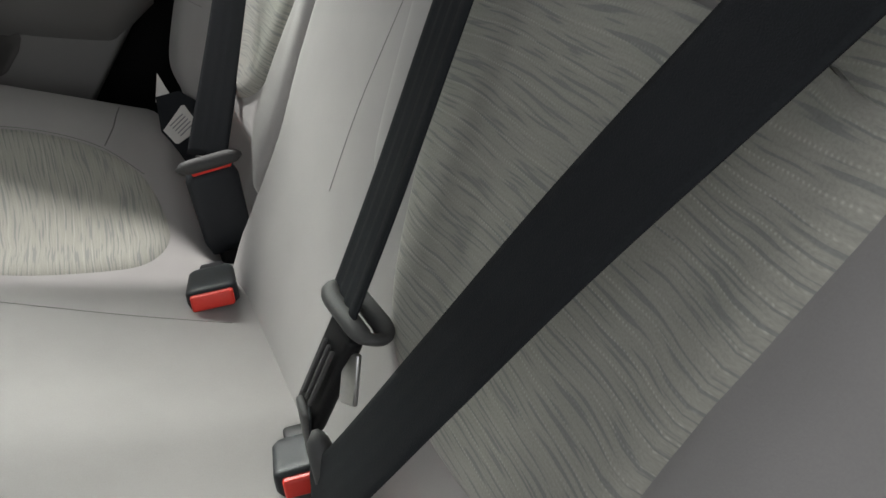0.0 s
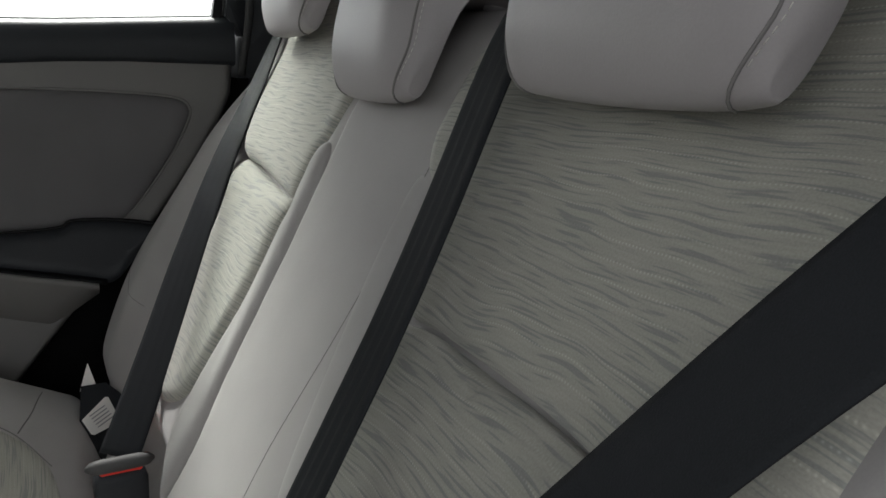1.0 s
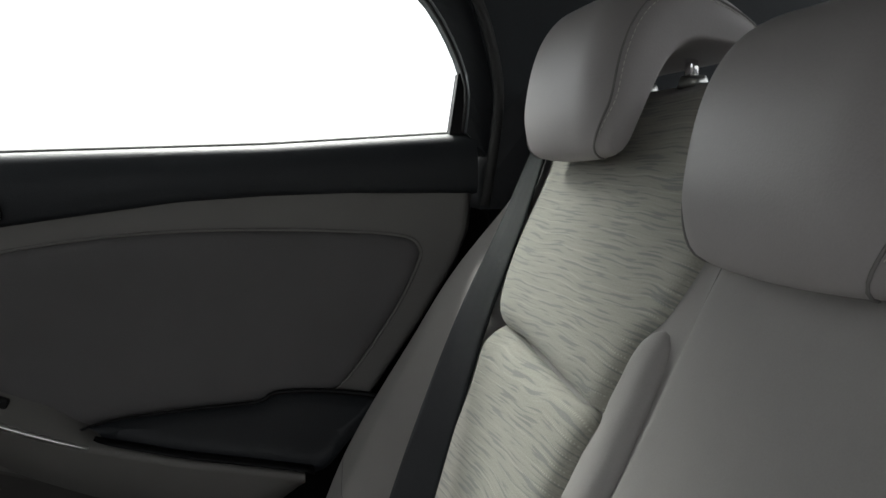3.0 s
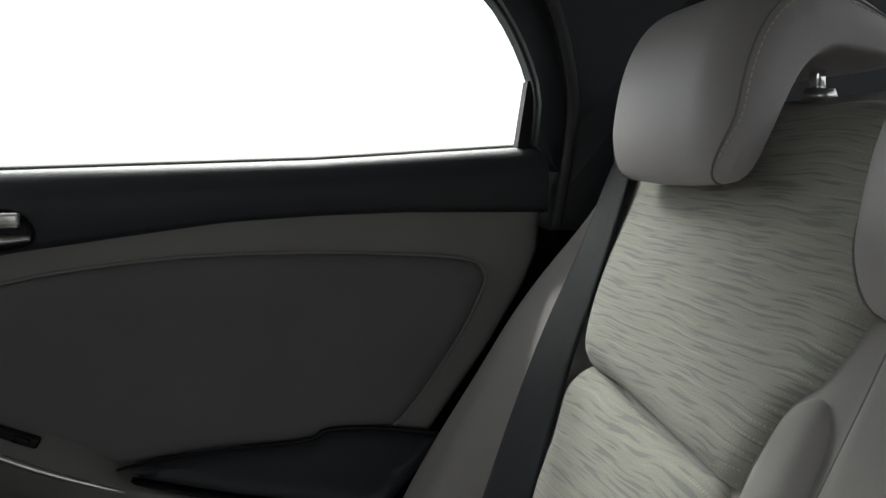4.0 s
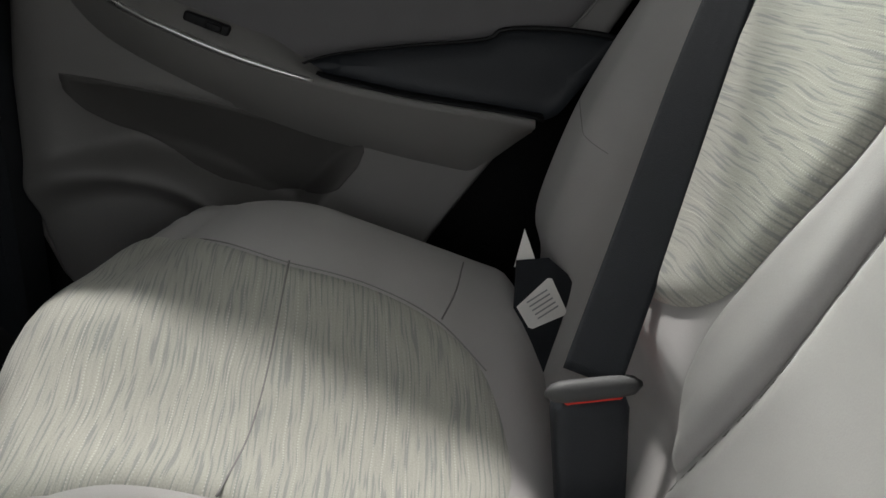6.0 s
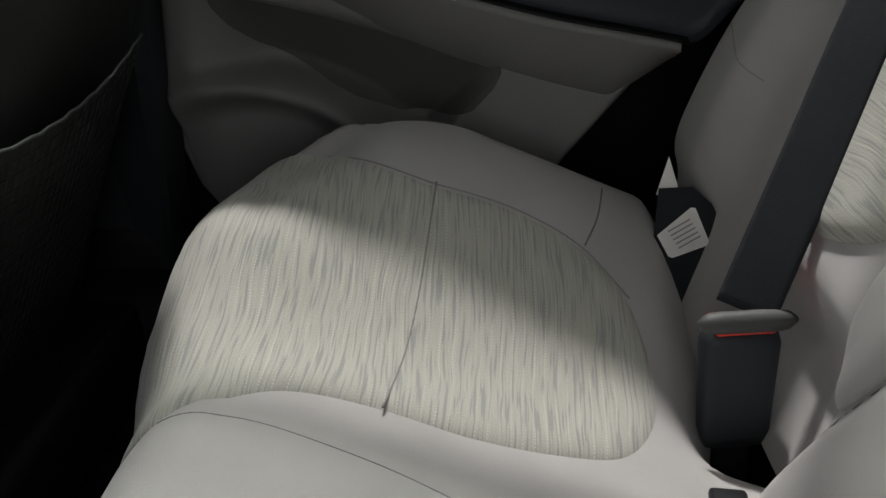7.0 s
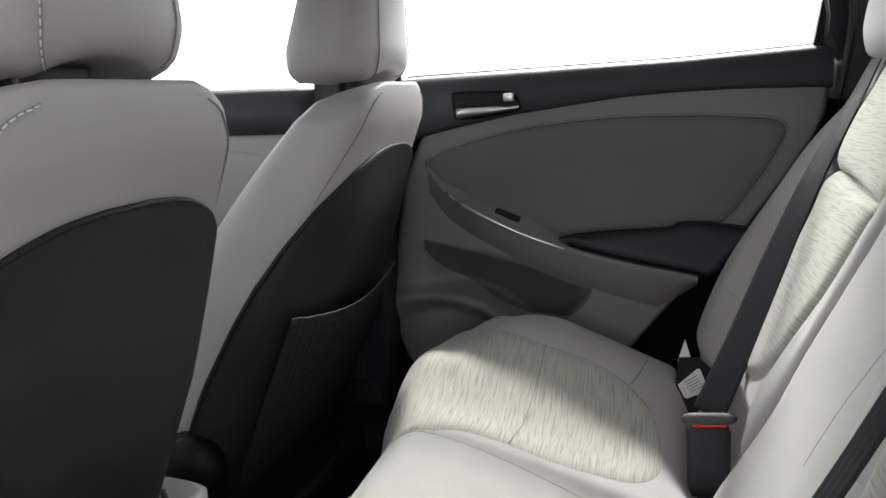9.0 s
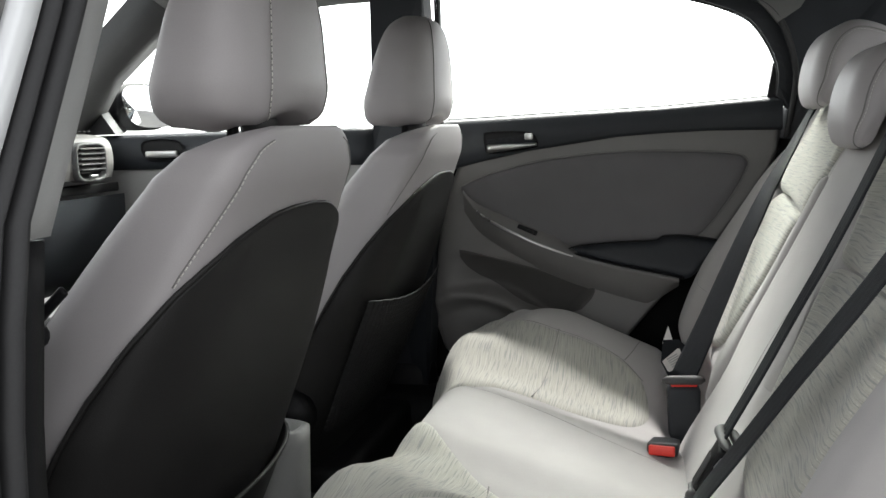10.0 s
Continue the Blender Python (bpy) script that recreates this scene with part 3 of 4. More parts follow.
swb = part("switch_bezel", solid(block((0.010, 0.046, 0.012), 0.003, (0.658, 0.456, 0.517), sw)), BLACK, door, "black window switch")
part("switch_button", solid(block((0.006, 0.016, 0.007), 0.002, (0.652, 0.449, 0.5145), sw)), BLACK, swb)
# body sheet behind the door cut, coloured black for the gap's shade
gap = part("wall_gap_shade", extruded([(0.85, -0.02), (0.85, 0.72), (-0.07, 0.72), (-0.95, 0.78), (-0.95, -0.02)], 0.772, 0.782), CARPET, smooth=False)
tagged(gap, "body side behind the door trim, black for the gap's shade", "body side", kind="structure")
low_b = part("trim_b_pillar_foot", solid(block((0.07, 0.18, 0.20), 0.03, (0.68, 0.76, 0.12), None, 0.9)), BLACK)
tagged(low_b, "black scuff trim at the foot of the centre pillar", "sill trim", kind="structure")
scuff = part("trim_sill_plate", loft([[(0.60, y, 0.02), (0.60, y, 0.13 + 0.02 * math.cos(y * 3)), (0.64, y, 0.16), (0.72, y, 0.16), (0.72, y, 0.02)] for y in np.linspace(0.2, 1.5, 20)]), BLACK)
tagged(scuff, "black plastic sill plate inside the far doors", "sill trim", kind="structure")

# front door, far side
fdoor = thing("door_2", (0.68, 1.2, 0.15), "closed front door with grey cloth panel", "car door", kind="structure")
rows = []
for i in range(30):
    z = 0.12 + 0.56 * i / 29
    rows.append([(0.72, 0.80, z)] + [(0.672 + 0.02 * math.sin(z * 9), y, z) for y in np.linspace(0.80, 1.66, 40)] + [(0.72, 1.66, z)])
part("lower_trim", sheet(rows), PILLAR_GREY, fdoor)
part("upper_trim", loft([[(0.700, y, 0.665), (0.660, y, 0.668), (0.658, y, 0.70), (0.664, y, 0.744), (0.685, y, 0.753), (0.71, y, 0.75)] for y in np.linspace(0.80, 1.66, 20)]), CHARCOAL, fdoor, "charcoal upper door trim")
part("cloth_panel", puff(even(smooth_line([(0.86, 0.62), (1.10, 0.65), (1.34, 0.645), (1.40, 0.60), (1.30, 0.48), (1.0, 0.44), (0.88, 0.5)], 6, True), 80), ((0.98, 0.55), (1.28, 0.57)), lambda u, v: (Vector((0.668, u, v)), Vector((-1, 0, 0))), 0.012, 0.02, 0.002), PILLAR_GREY, fdoor)
part("handle_bezel", puff(even(smooth_line([(1.385, 0.735), (1.29, 0.735), (1.285, 0.695), (1.375, 0.69)], 6, True), 50), ((1.36, 0.713), (1.31, 0.714)), lambda u, v: (Vector((0.657, u, v)), Vector((-1, 0, 0))), -0.0005, 0.006, -0.004), BLACK, fdoor)
part("handle_lever", solid(block((0.012, 0.085, 0.016), 0.004, (0.650, 1.335, 0.704))), SILVER, fdoor, "satin silver inside door handle")
part("outer_skin", extruded([(0.80, 0.10), (0.80, 0.745), (1.75, 0.735), (1.70, 0.10)], 0.735, 0.80), PAINT, fdoor, smooth=False)


# ---- rear bench: backrest ----
BOLSTER = [(0.20, -0.030), (0.28, -0.002), (0.32, 0.024), (0.36, 0.034), (0.43, 0.040), (0.49, 0.036), (0.58, 0.022), (0.69, 0.008), (0.78, 0.002), (0.84, 0.0)]
BOLSTER = [tuple(q) for q in smooth_line(BOLSTER, 8)]

RAMP = [(0.25, 0.41), (0.45, 0.43), (0.60, 0.465), (0.70, 0.52), (0.78, 0.55)]


CREASE = [(0.20, 0.262), (0.24, 0.250), (0.29, 0.235), (0.36, 0.214), (0.45, 0.196), (0.56, 0.186), (0.66, 0.184), (0.80, 0.186)]


def back_y(x, z):
    xm = abs(x - XC)
    y = -0.044 - 0.48 * (z - 0.605)
    y += 0.033 * (x - 0.476) + 0.5 * max(0.0, min(xm, 0.46) - 0.28) ** 2 * (1 - step(0.60, 0.76, z))
    y -= 0.008 * step(0.62, 0.77, z) * step(0.32, 0.47, xm)
    crease = lerp([(-0.36, 0.550), (-0.10, 0.560), (0.24, 0.584), (0.49, 0.605)], x)
    y -= 0.012 * math.exp(-((z - crease) / 0.011) ** 2) * step(0.14, 0.20, xm) * (1 - step(0.43, 0.47, xm))
    y += lerp(BOLSTER, z) * step(lerp(RAMP, z), lerp(RAMP, z) + 0.07, xm) * (1.0 if x > XC else 0.35)
    y -= 0.070 * max(0.0, (xm - 0.545) / 0.075) ** 2
    y += 0.010 * (1 - step(0.11, 0.17, xm)) * step(0.30, 0.45, z)
    if x > XC:
        d = x - lerp(CREASE, z)
        y -= 0.008 * math.exp(-(d / (0.006 if d < 0 else 0.016)) ** 2) * (1 - 0.6 * step(0.66, 0.78, z))
    y -= 0.045 * step(0.33, 0.25, z) * step(0.240, 0.275, x) * (1 - step(0.40, 0.46, x))
    if z > 0.775:
        y -= 2.6 * (z - 0.775) ** 1.5
    return y


def squeeze(x, z):
    """The backrest's top comes lower in the middle and on the near side."""
    top = lerp([(-0.50, 0.788), (-0.30, 0.782), (0.0, 0.774), (0.14, 0.776), (0.26, 0.812), (0.30, 0.815)], x)
    return z if z < 0.68 else 0.68 + (z - 0.68) * (top - 0.68) / (0.815 - 0.68)


def back_surface(x, z):
    e = 0.004
    p = Vector((x, back_y(x, z), squeeze(x, z)))
    du = Vector((2 * e, back_y(x + e, z) - back_y(x - e, z), squeeze(x + e, z) - squeeze(x - e, z)))
    dv = Vector((0, back_y(x, z + e) - back_y(x, z - e), squeeze(x, z + e) - squeeze(x, z - e)))
    nn = dv.cross(du).normalized()
    return p, nn if nn.y > 0 else -nn


bench_seat = thing("rear_bench_seat", (XC, 0.2, 0.02), "pale grey cloth rear bench seat with streaked inserts", "car seat")
rows = []
XS = [XC + 0.62 * u for u in np.linspace(-1, 1, 249)]
ZS = list(np.linspace(0.18, 0.775, 60)) + list(np.linspace(0.78, 0.815, 8))
for z in ZS:
    rows.append([(x, back_y(x, z), squeeze(x, z)) for x in XS])
rows.append([(x, back_y(x, 0.815) - 0.03, squeeze(x, 0.818)) for x in XS])
rows.append([(x, back_y(x, 0.815) - 0.07, squeeze(x, 0.80)) for x in XS])
rows.append([(x, -0.22, 0.5) for x in XS])
bench = part("backrest", sheet(rows), CLOTH, bench_seat)

UPPER = [(0.572, 0.775), (0.533, 0.70), (0.478, 0.6078), (0.44, 0.6005), (0.36, 0.592), (0.262, 0.5855), (0.244, 0.596), (0.232, 0.640), (0.212, 0.658), (0.200, 0.690), (0.196, 0.775), (0.26, 0.806), (0.42, 0.808), (0.55, 0.802)]
LOWER = [(0.478, 0.6042), (0.466, 0.55), (0.462, 0.50), (0.449, 0.45), (0.434, 0.400), (0.416, 0.360), (0.393, 0.338), (0.350, 0.345), (0.310, 0.364), (0.286, 0.390), (0.272, 0.435), (0.255, 0.48), (0.246, 0.53), (0.252, 0.580), (0.30, 0.585), (0.40, 0.5945)]
ROLL = [(0.210, 0.652), (0.228, 0.640), (0.238, 0.60), (0.243, 0.53), (0.251, 0.48), (0.268, 0.435), (0.282, 0.39), (0.288, 0.355), (0.278, 0.318), (0.262, 0.280), (0.250, 0.274), (0.238, 0.292), (0.217, 0.36), (0.200, 0.45), (0.190, 0.56), (0.191, 0.62), (0.198, 0.647)]
for side in (1, -1):
    mir = (lambda q: q) if side == 1 else (lambda q: (2 * XC - q[0] + 0.038 * (1 - step(0.28, 0.45, q[0])), q[1]))

    def outline(pts, n):
        return even(smooth_line([mir(q) for q in pts], 6, True), n)

    part("upper_insert", puff(outline(UPPER if side == 1 else [(0.58, 0.775), (0.575, 0.70), (0.556, 0.5515), (0.46, 0.5535), (0.36, 0.557), (0.262, 0.561)] + UPPER[6:], 130), (mir((0.40, 0.74)), mir((0.40, 0.66))), back_surface, 0.008, 0.018, 0.003), STREAK, bench, "streaked cream and grey cloth insert")
    low = LOWER if side == 1 else [(0.555, 0.549), (0.556, 0.53), (0.545, 0.49), (0.525, 0.425), (0.500, 0.355), (0.440, 0.318), (0.370, 0.306), (0.320, 0.320), (0.290, 0.352), (0.270, 0.41), (0.255, 0.48), (0.246, 0.53), (0.252, 0.555), (0.30, 0.5555), (0.45, 0.551)]
    part("lower_insert", puff(outline(low, 130), (mir((0.36, 0.54)), mir((0.345, 0.42))), back_surface, 0.010, 0.020, 0.003), STREAK, bench, "streaked cream and grey cloth insert")
    part("inner_roll", puff(outline(ROLL if side == 1 else [(q[0], max(q[1], 0.40)) for q in ROLL if q[1] > 0.35], 120), (mir((0.215, 0.61)), mir((0.255, 0.33 if side == 1 else 0.45))), back_surface, 0.008 if side == 1 else 0.002, 0.017, 0.002, 10), CLOTH, bench)
    seam = [back_surface(*mir(q)) for q in smooth_line([(0.186, 0.775), (0.184, 0.66), (0.186, 0.56), (0.196, 0.45), (0.214, 0.36), (0.235, 0.29), (0.25, 0.24)], 8)]
    if side == 1:
        part("seam", tube([p + nn * 0.0002 for p, nn in seam], 0.0009, 6), SEAM, bench)
# second long seam of the centre place, towards the near seat
seam = [back_surface(*q) for q in smooth_line([(-0.030, 0.72), (-0.032, 0.65), (-0.010, 0.54), (0.012, 0.46), (0.04, 0.36)], 8)]
part("seam", tube([p for p, nn in seam], 0.0004, 6), SEAM, bench)
seam = [back_surface(*q) for q in smooth_line([(0.62, 0.44), (0.575, 0.425), (0.53, 0.41)], 8)]
part("seam", tube([p for p, nn in seam], 0.00035, 6), SEAM, bench)
p, nn = back_surface(0.28, 0.262)
part("button", tube([p - nn * 0.004, p + nn * 0.0025, p + nn * 0.0045], lambda q: 0.0078 - 0.0022 * max(0, q - 0.5), 18), PILLAR_GREY, bench, "small pale plastic button")
for x0, top in ((0.42, 0.817), (XC + 0.032, 0.778), (-0.245, 0.786)):
    for dx in (-0.045, 0.045):
        part("post_guide", tube([(x0 + dx, -0.172, top - 0.004), (x0 + dx, -0.172, top + 0.005)], lambda q: 0.013 - 0.003 * q, 16), SILVER, bench, "bright head restraint post guide")


def rear_headrest(x0, half, dz, label, dy=0.0):
    """Saddle-shaped pad: a wedge hanging before the backrest, a roll over its top, rounded sides with a stitched ridge."""
    h = thing("head_restraint", (x0, -0.16, 0.81), label, "head restraint", "head restraints on the rear seat")
    # (y, z) and the rounding towards the side at that point
    prof = [(-0.082, 0.758, 0.004), (-0.070, 0.764, 0.008), (-0.064, 0.782, 0.020), (-0.064, 0.806, 0.030), (-0.070, 0.838, 0.032), (-0.081, 0.866, 0.034),
            (-0.098, 0.886, 0.036), (-0.124, 0.895, 0.034), (-0.156, 0.888, 0.032), (-0.184, 0.872, 0.026), (-0.200, 0.854, 0.018), (-0.201, 0.840, 0.010),
            (-0.186, 0.832, 0.008), (-0.160, 0.836, 0.008), (-0.136, 0.838, 0.008), (-0.122, 0.828, 0.008), (-0.110, 0.808, 0.007), (-0.100, 0.786, 0.006), (-0.092, 0.766, 0.004)]
    prof = [np.array(q) for q in even(smooth_line(prof, 6, True), 84)]
    k = len(prof)
    inward = []
    for i in range(k):
        t = prof[(i + 1) % k][:2] - prof[i - 1][:2]
        t = t / np.linalg.norm(t)
        inward.append(np.array((t[1], -t[0])))
    c = np.mean([q[:2] for q in prof], axis=0)
    if sum(float((c - q[:2]) @ w) for q, w in zip(prof, inward)) < 0:
        inward = [-w for w in inward]

    def at(i, t):
        """Point i of the outline at t of the half width."""
        q, w = prof[i], inward[i]
        start = 1 - 0.042 / half
        e = min(max((abs(t) - start) / (1 - start), 0), 1)
        d = q[2] * (1 - math.sqrt(max(0, 1 - e * e)))
        crown = 0.006 * (1 - t * t) * step(-0.11, -0.07, q[0])
        narrow = 1 - 0.10 * step(0.80, 0.755, q[1]) * step(-0.115, -0.09, q[0])
        p = q[:2] + w * d
        return Vector((x0 + half * t * narrow, p[0] + crown + dy, p[1] + dz - 0.004 * (1 - t * t) * step(0.79, 0.755, q[1])))

    ts = [math.sin((i / 46 - 0.5) * math.pi) for i in range(47)]
    ts = [-1 + 0.0] + ts[1:-1] + [1.0]
    part("pad", loft([[at(i, t) for i in range(k)] for t in ts]), VINYL, h)
    lo, hi = 0, min(range(k), key=lambda i: prof[i][0])
    for sgn in (-1, 1):
        line, stitch = [], []
        for i in range(lo, hi):
            u = sgn * (1 - (0.0075 + 0.016 * max(0, 1 - i / 12) ** 2) / half)
            n_ = (at((i + 1) % k, u) - at(i - 1, u)).cross(at(i, u + 0.01) - at(i, u - 0.01)).normalized()
            n_ = n_ if n_.x * sgn > 0 else -n_
            line.append(at(i, u) + n_ * 0.0004)
            stitch.append(at(i, u + sgn * 0.0026 / half) + n_ * 0.0002)
        part("seam", tube(line, 0.0009, 6), SEAM, h)
        part("stitching", dashes(stitch[5:], (sgn * 0.6, 0.6, 0), 0.0026, 0.0022, 0.0003), THREAD, h, "pale stitching")
    for dx in (-0.045, 0.045):
        part("post", tube([(x0 + dx, -0.172, 0.800), (x0 + dx, -0.170, 0.86 + dz)], 0.0055, 10), CHROME, h, "chrome post")
    return h


rear_headrest(0.422, 0.105, 0.0, "grey leatherette rear head restraint with stitched side seams", -0.006)
rear_headrest(XC + 0.032, 0.098, -0.058, "low grey leatherette centre head restraint with stitched seams")
rear_headrest(-0.245, 0.115, -0.042, "grey leatherette rear head restraint with stitched side seams", -0.006)


# ---- rear bench: cushion ----
def cushion_front(x):
    xm = abs(x - XC)
    return 0.560 + 0.027 * step(0.12, 0.26, xm) - 0.11 * max(0, (xm - 0.37) / 0.17) ** 2


SIDE = [(0.08, 0.060), (0.20, 0.076), (0.30, 0.090), (0.36, 0.096), (0.42, 0.082), (0.47, 0.050), (0.52, 0.020), (0.56, 0.008)]
SIDE = [tuple(q) for q in smooth_line(SIDE, 8)]


def cushion_top(x, y):
    xm = abs(x - XC)
    z = 0.212 + 0.29 * (y - 0.19)
    z -= 0.9 * max(0, y - 0.44) ** 2
    z += lerp(SIDE, y) * step(0.22, 0.47, xm)
    z += 0.010 * (1 - step(0.09, 0.17, xm))
    z -= 0.012 * math.exp(-((xm - 0.17) / 0.03) ** 2) * step(0.45, 0.53, y)
    z += 0.024 * math.exp(-((xm - 0.33) / 0.07) ** 2) * step(0.42, 0.51, y)
    z -= 0.10 * max(0, (xm - 0.50) / 0.065) ** 2.2
    z -= 0.030 * math.exp(-((x - 0.335) / 0.05) ** 2) * step(0.20, 0.14, y)
    z -= 7.0 * max(0, 0.178 - y) ** 1.5 * step(0.20, 0.30, xm)
    return z


def cushion_surface(x, t):
    """t runs along the top towards the front, and on over the nose."""
    yf = cushion_front(x)
    y0 = yf - 0.075
    if t <= y0:
        return Vector((x, t, cushion_top(x, t)))
    a = (t - y0) / 0.085
    if a < math.pi / 2:
        z0 = cushion_top(x, y0)
        return Vector((x, y0 + 0.075 * math.sin(a), z0 - 0.11 * (1 - math.cos(a)) + 0.012 * math.sin(2 * a)))
    z0 = cushion_top(x, y0) - 0.11
    return Vector((x, yf - 0.10 * (t - y0 - 0.1335), z0 - (t - y0 - 0.1335)))


def cushion_frame(x, t):
    e = 0.004
    p = cushion_surface(x, t)
    nn = (cushion_surface(x + e, t) - cushion_surface(x - e, t)).cross(cushion_surface(x, t + e) - cushion_surface(x, t - e)).normalized()
    return p, nn


XS = [XC + 0.575 * math.sin(u * math.pi / 2) if abs(u) > 0.8 else XC + 0.575 * u * math.sin(0.4 * math.pi) / 0.8 for u in np.linspace(-1, 1, 111)]
TS = np.linspace(0.085, 0.80, 90)
rows = [[(x, 0.08, 0.03) for x in XS]] + [[tuple(cushion_surface(x, t)) for x in XS] for t in TS]
rows = [[(r[0][0], r[0][1], 0.03)] + r + [(r[-1][0], r[-1][1], 0.03)] for r in rows]
cushion = part("seat_cushion", sheet(rows), CLOTH, bench_seat)
SEAT_FAR = [(0.190, 0.545), (0.222, 0.500), (0.243, 0.445), (0.245, 0.39), (0.238, 0.33), (0.243, 0.27), (0.258, 0.225), (0.300, 0.198), (0.35, 0.190), (0.42, 0.205), (0.456, 0.245), (0.470, 0.300), (0.470, 0.370), (0.495, 0.430), (0.535, 0.475), (0.545, 0.56), (0.54, 0.70), (0.40, 0.74), (0.22, 0.72), (0.175, 0.62)]
SEAT_NEAR = [(0.060, 0.575), (-0.01, 0.505), (-0.075, 0.450), (-0.135, 0.395), (-0.165, 0.33), (-0.165, 0.27), (-0.15, 0.225), (-0.18, 0.198), (-0.24, 0.190), (-0.30, 0.205), (-0.33, 0.245), (-0.34, 0.300), (-0.345, 0.370), (-0.365, 0.430), (-0.40, 0.475), (-0.41, 0.56), (-0.40, 0.70), (-0.26, 0.74), (-0.05, 0.72), (0.04, 0.65)]
part("far_insert", puff(even(smooth_line(SEAT_FAR, 6, True), 170), ((0.355, 0.30), (0.36, 0.57)), cushion_frame, 0.0050, 0.024, 0.005, 14), STREAK, cushion, "streaked cream and grey cloth insert")
part("near_insert", puff(even(smooth_line(SEAT_NEAR, 6, True), 170), ((-0.25, 0.30), (-0.21, 0.57)), cushion_frame, 0.0050, 0.024, 0.005, 14), STREAK, cushion, "streaked cream and grey cloth insert")


def on_cushion(pts, up=0.0006):
    return [p + nn * up for p, nn in (cushion_frame(*q) for q in smooth_line(pts, 8))]


part("seam", tube(on_cushion(SEAT_FAR[9:15], 0.0), 0.0007, 6), SEAM, cushion)
part("seam", tube(on_cushion([(0.246, 0.392), (0.30, 0.385), (0.38, 0.376), (0.468, 0.368)], 0.0044), 0.0010, 6), SEAM, cushion)
part("seam", tube(on_cushion([(-0.14, 0.392), (-0.20, 0.385), (-0.28, 0.376), (-0.34, 0.368)], 0.0042), 0.0010, 6), SEAM, cushion)
part("seam", tube(on_cushion([(0.200, 0.530), (0.205, 0.470), (0.190, 0.39), (0.165, 0.32), (0.14, 0.24), (0.12, 0.16)], 0.0), 0.0004, 6), SEAM, cushion)
part("seam", tube(on_cushion([(0.458, 0.24), (0.50, 0.225), (0.56, 0.215)], 0.0002), 0.0008, 6), SEAM, cushion)


# ---- seat belts ----
def buckle(at, turn, label, red=0.010, tall=0.10, face=(0.046, 0.0262), stalk=0.09, size=1.0, group="buckles on the rear seat"):
    b = thing("belt_buckle", at, label, "belt buckle", group)
    m = turn
    o = Vector(at)

    def put(geo):
        v, f = geo
        return [o + m @ Vector(q) * size for q in v], f

    rings = []
    for i in range(9):
        s = i / 8
        w, d = 0.0295 - 0.003 * (1 - s), 0.0135 - 0.003 * (1 - s)
        z = tall * s
        k = 0.86 if i in (0, 8) else 1
        rings.append([(w * k * math.copysign(abs(math.cos(a)) ** 0.35, math.cos(a)), d * k * math.copysign(abs(math.sin(a)) ** 0.35, math.sin(a)), z) for a in np.linspace(0, 2 * math.pi, 24, endpoint=False)])
    part("housing", put(loft(rings)), CHARCOAL, b)
    part("red_button", put(solid(block((*face, red), 0.003, (0, 0, tall + red / 2 - 0.004)))), RED, b, "red release button")
    part("stalk", put(solid(block((0.030, 0.010, stalk), 0.004, (0, 0, 0.002 - stalk / 2)))), BLACK, b)
    return b


def tongue(at, m, parent, name="latch_plate"):
    """Grey moulded loop round the webbing, with the steel tongue below it."""
    o = Vector(at)
    rings = []
    for k in range(13):
        u = -1 + 2 * k / 12
        e = max(0.25, (1 - abs(u) ** 6) ** 0.5)
        rings.append([(0.037 * u, 0.0085 * e * math.cos(a), 0.0085 * e * math.sin(a)) for a in np.linspace(0, 2 * math.pi, 12, endpoint=False)])
    v, f = loft(rings)
    part(name, ([o + m @ Vector(q) for q in v], f), LATCH, parent, "dark grey moulded latch plate")


def belt(pts, across, label, ribs=0.0, lift=0.0, width=0.048):
    e = thing("seat_belt", pts[0], label, "seat belt", "rear seat belts")
    line = smooth_line(pts, 10)
    line = [np.array((q[0], max(q[1], max(back_y(q[0] + d, q[2]) for d in (-0.012, 0, 0.012)) + 0.004 + lift) if q[2] < 0.79 else q[1], q[2])) for q in line]
    if isinstance(across, list):
        acr = [Vector(q) for q in even(across, len(line))]
    else:
        acr = across
    part("webbing", ribbon(line, acr, width, 0.0016, ribs), WEB, e)
    return e


far_belt = belt([(0.343, 0.134, 0.292), (0.399, 0.084, 0.393), (0.452, 0.036, 0.497), (0.500, -0.017, 0.605), (0.541, -0.068, 0.694), (0.590, -0.121, 0.785), (0.626, -0.170, 0.835)],
                [(-0.24, -0.97, 0), (-0.50, -0.87, 0.05), (-0.79, -0.61, 0.1), (-0.98, -0.20, 0.15), (-1.0, 0.0, 0.15), (-0.99, 0.15, 0.15), (-0.97, 0.22, 0.15)], "black far seat belt buckled down across the backrest", 0.0002, 0.0, 0.044)
MB = Matrix.Rotation(radians(97), 3, "Z") @ Matrix.Rotation(radians(8), 3, "X")
buckle((0.335, 0.132, 0.178), MB, "black belt buckle with the far belt latched in")
tongue((0.335, 0.1335, 0.288), MB, far_belt)
LYING = Matrix(((0.10, -0.166, -0.981), (0.995, 0.017, 0.10), (0.0, -0.986, 0.167)))
buckle((0.2175, 0.1635, 0.216), LYING, "empty black belt buckle lying on the cushion with its red button", 0.012, 0.085, (0.048, 0.0185), 0.03, 0.84)

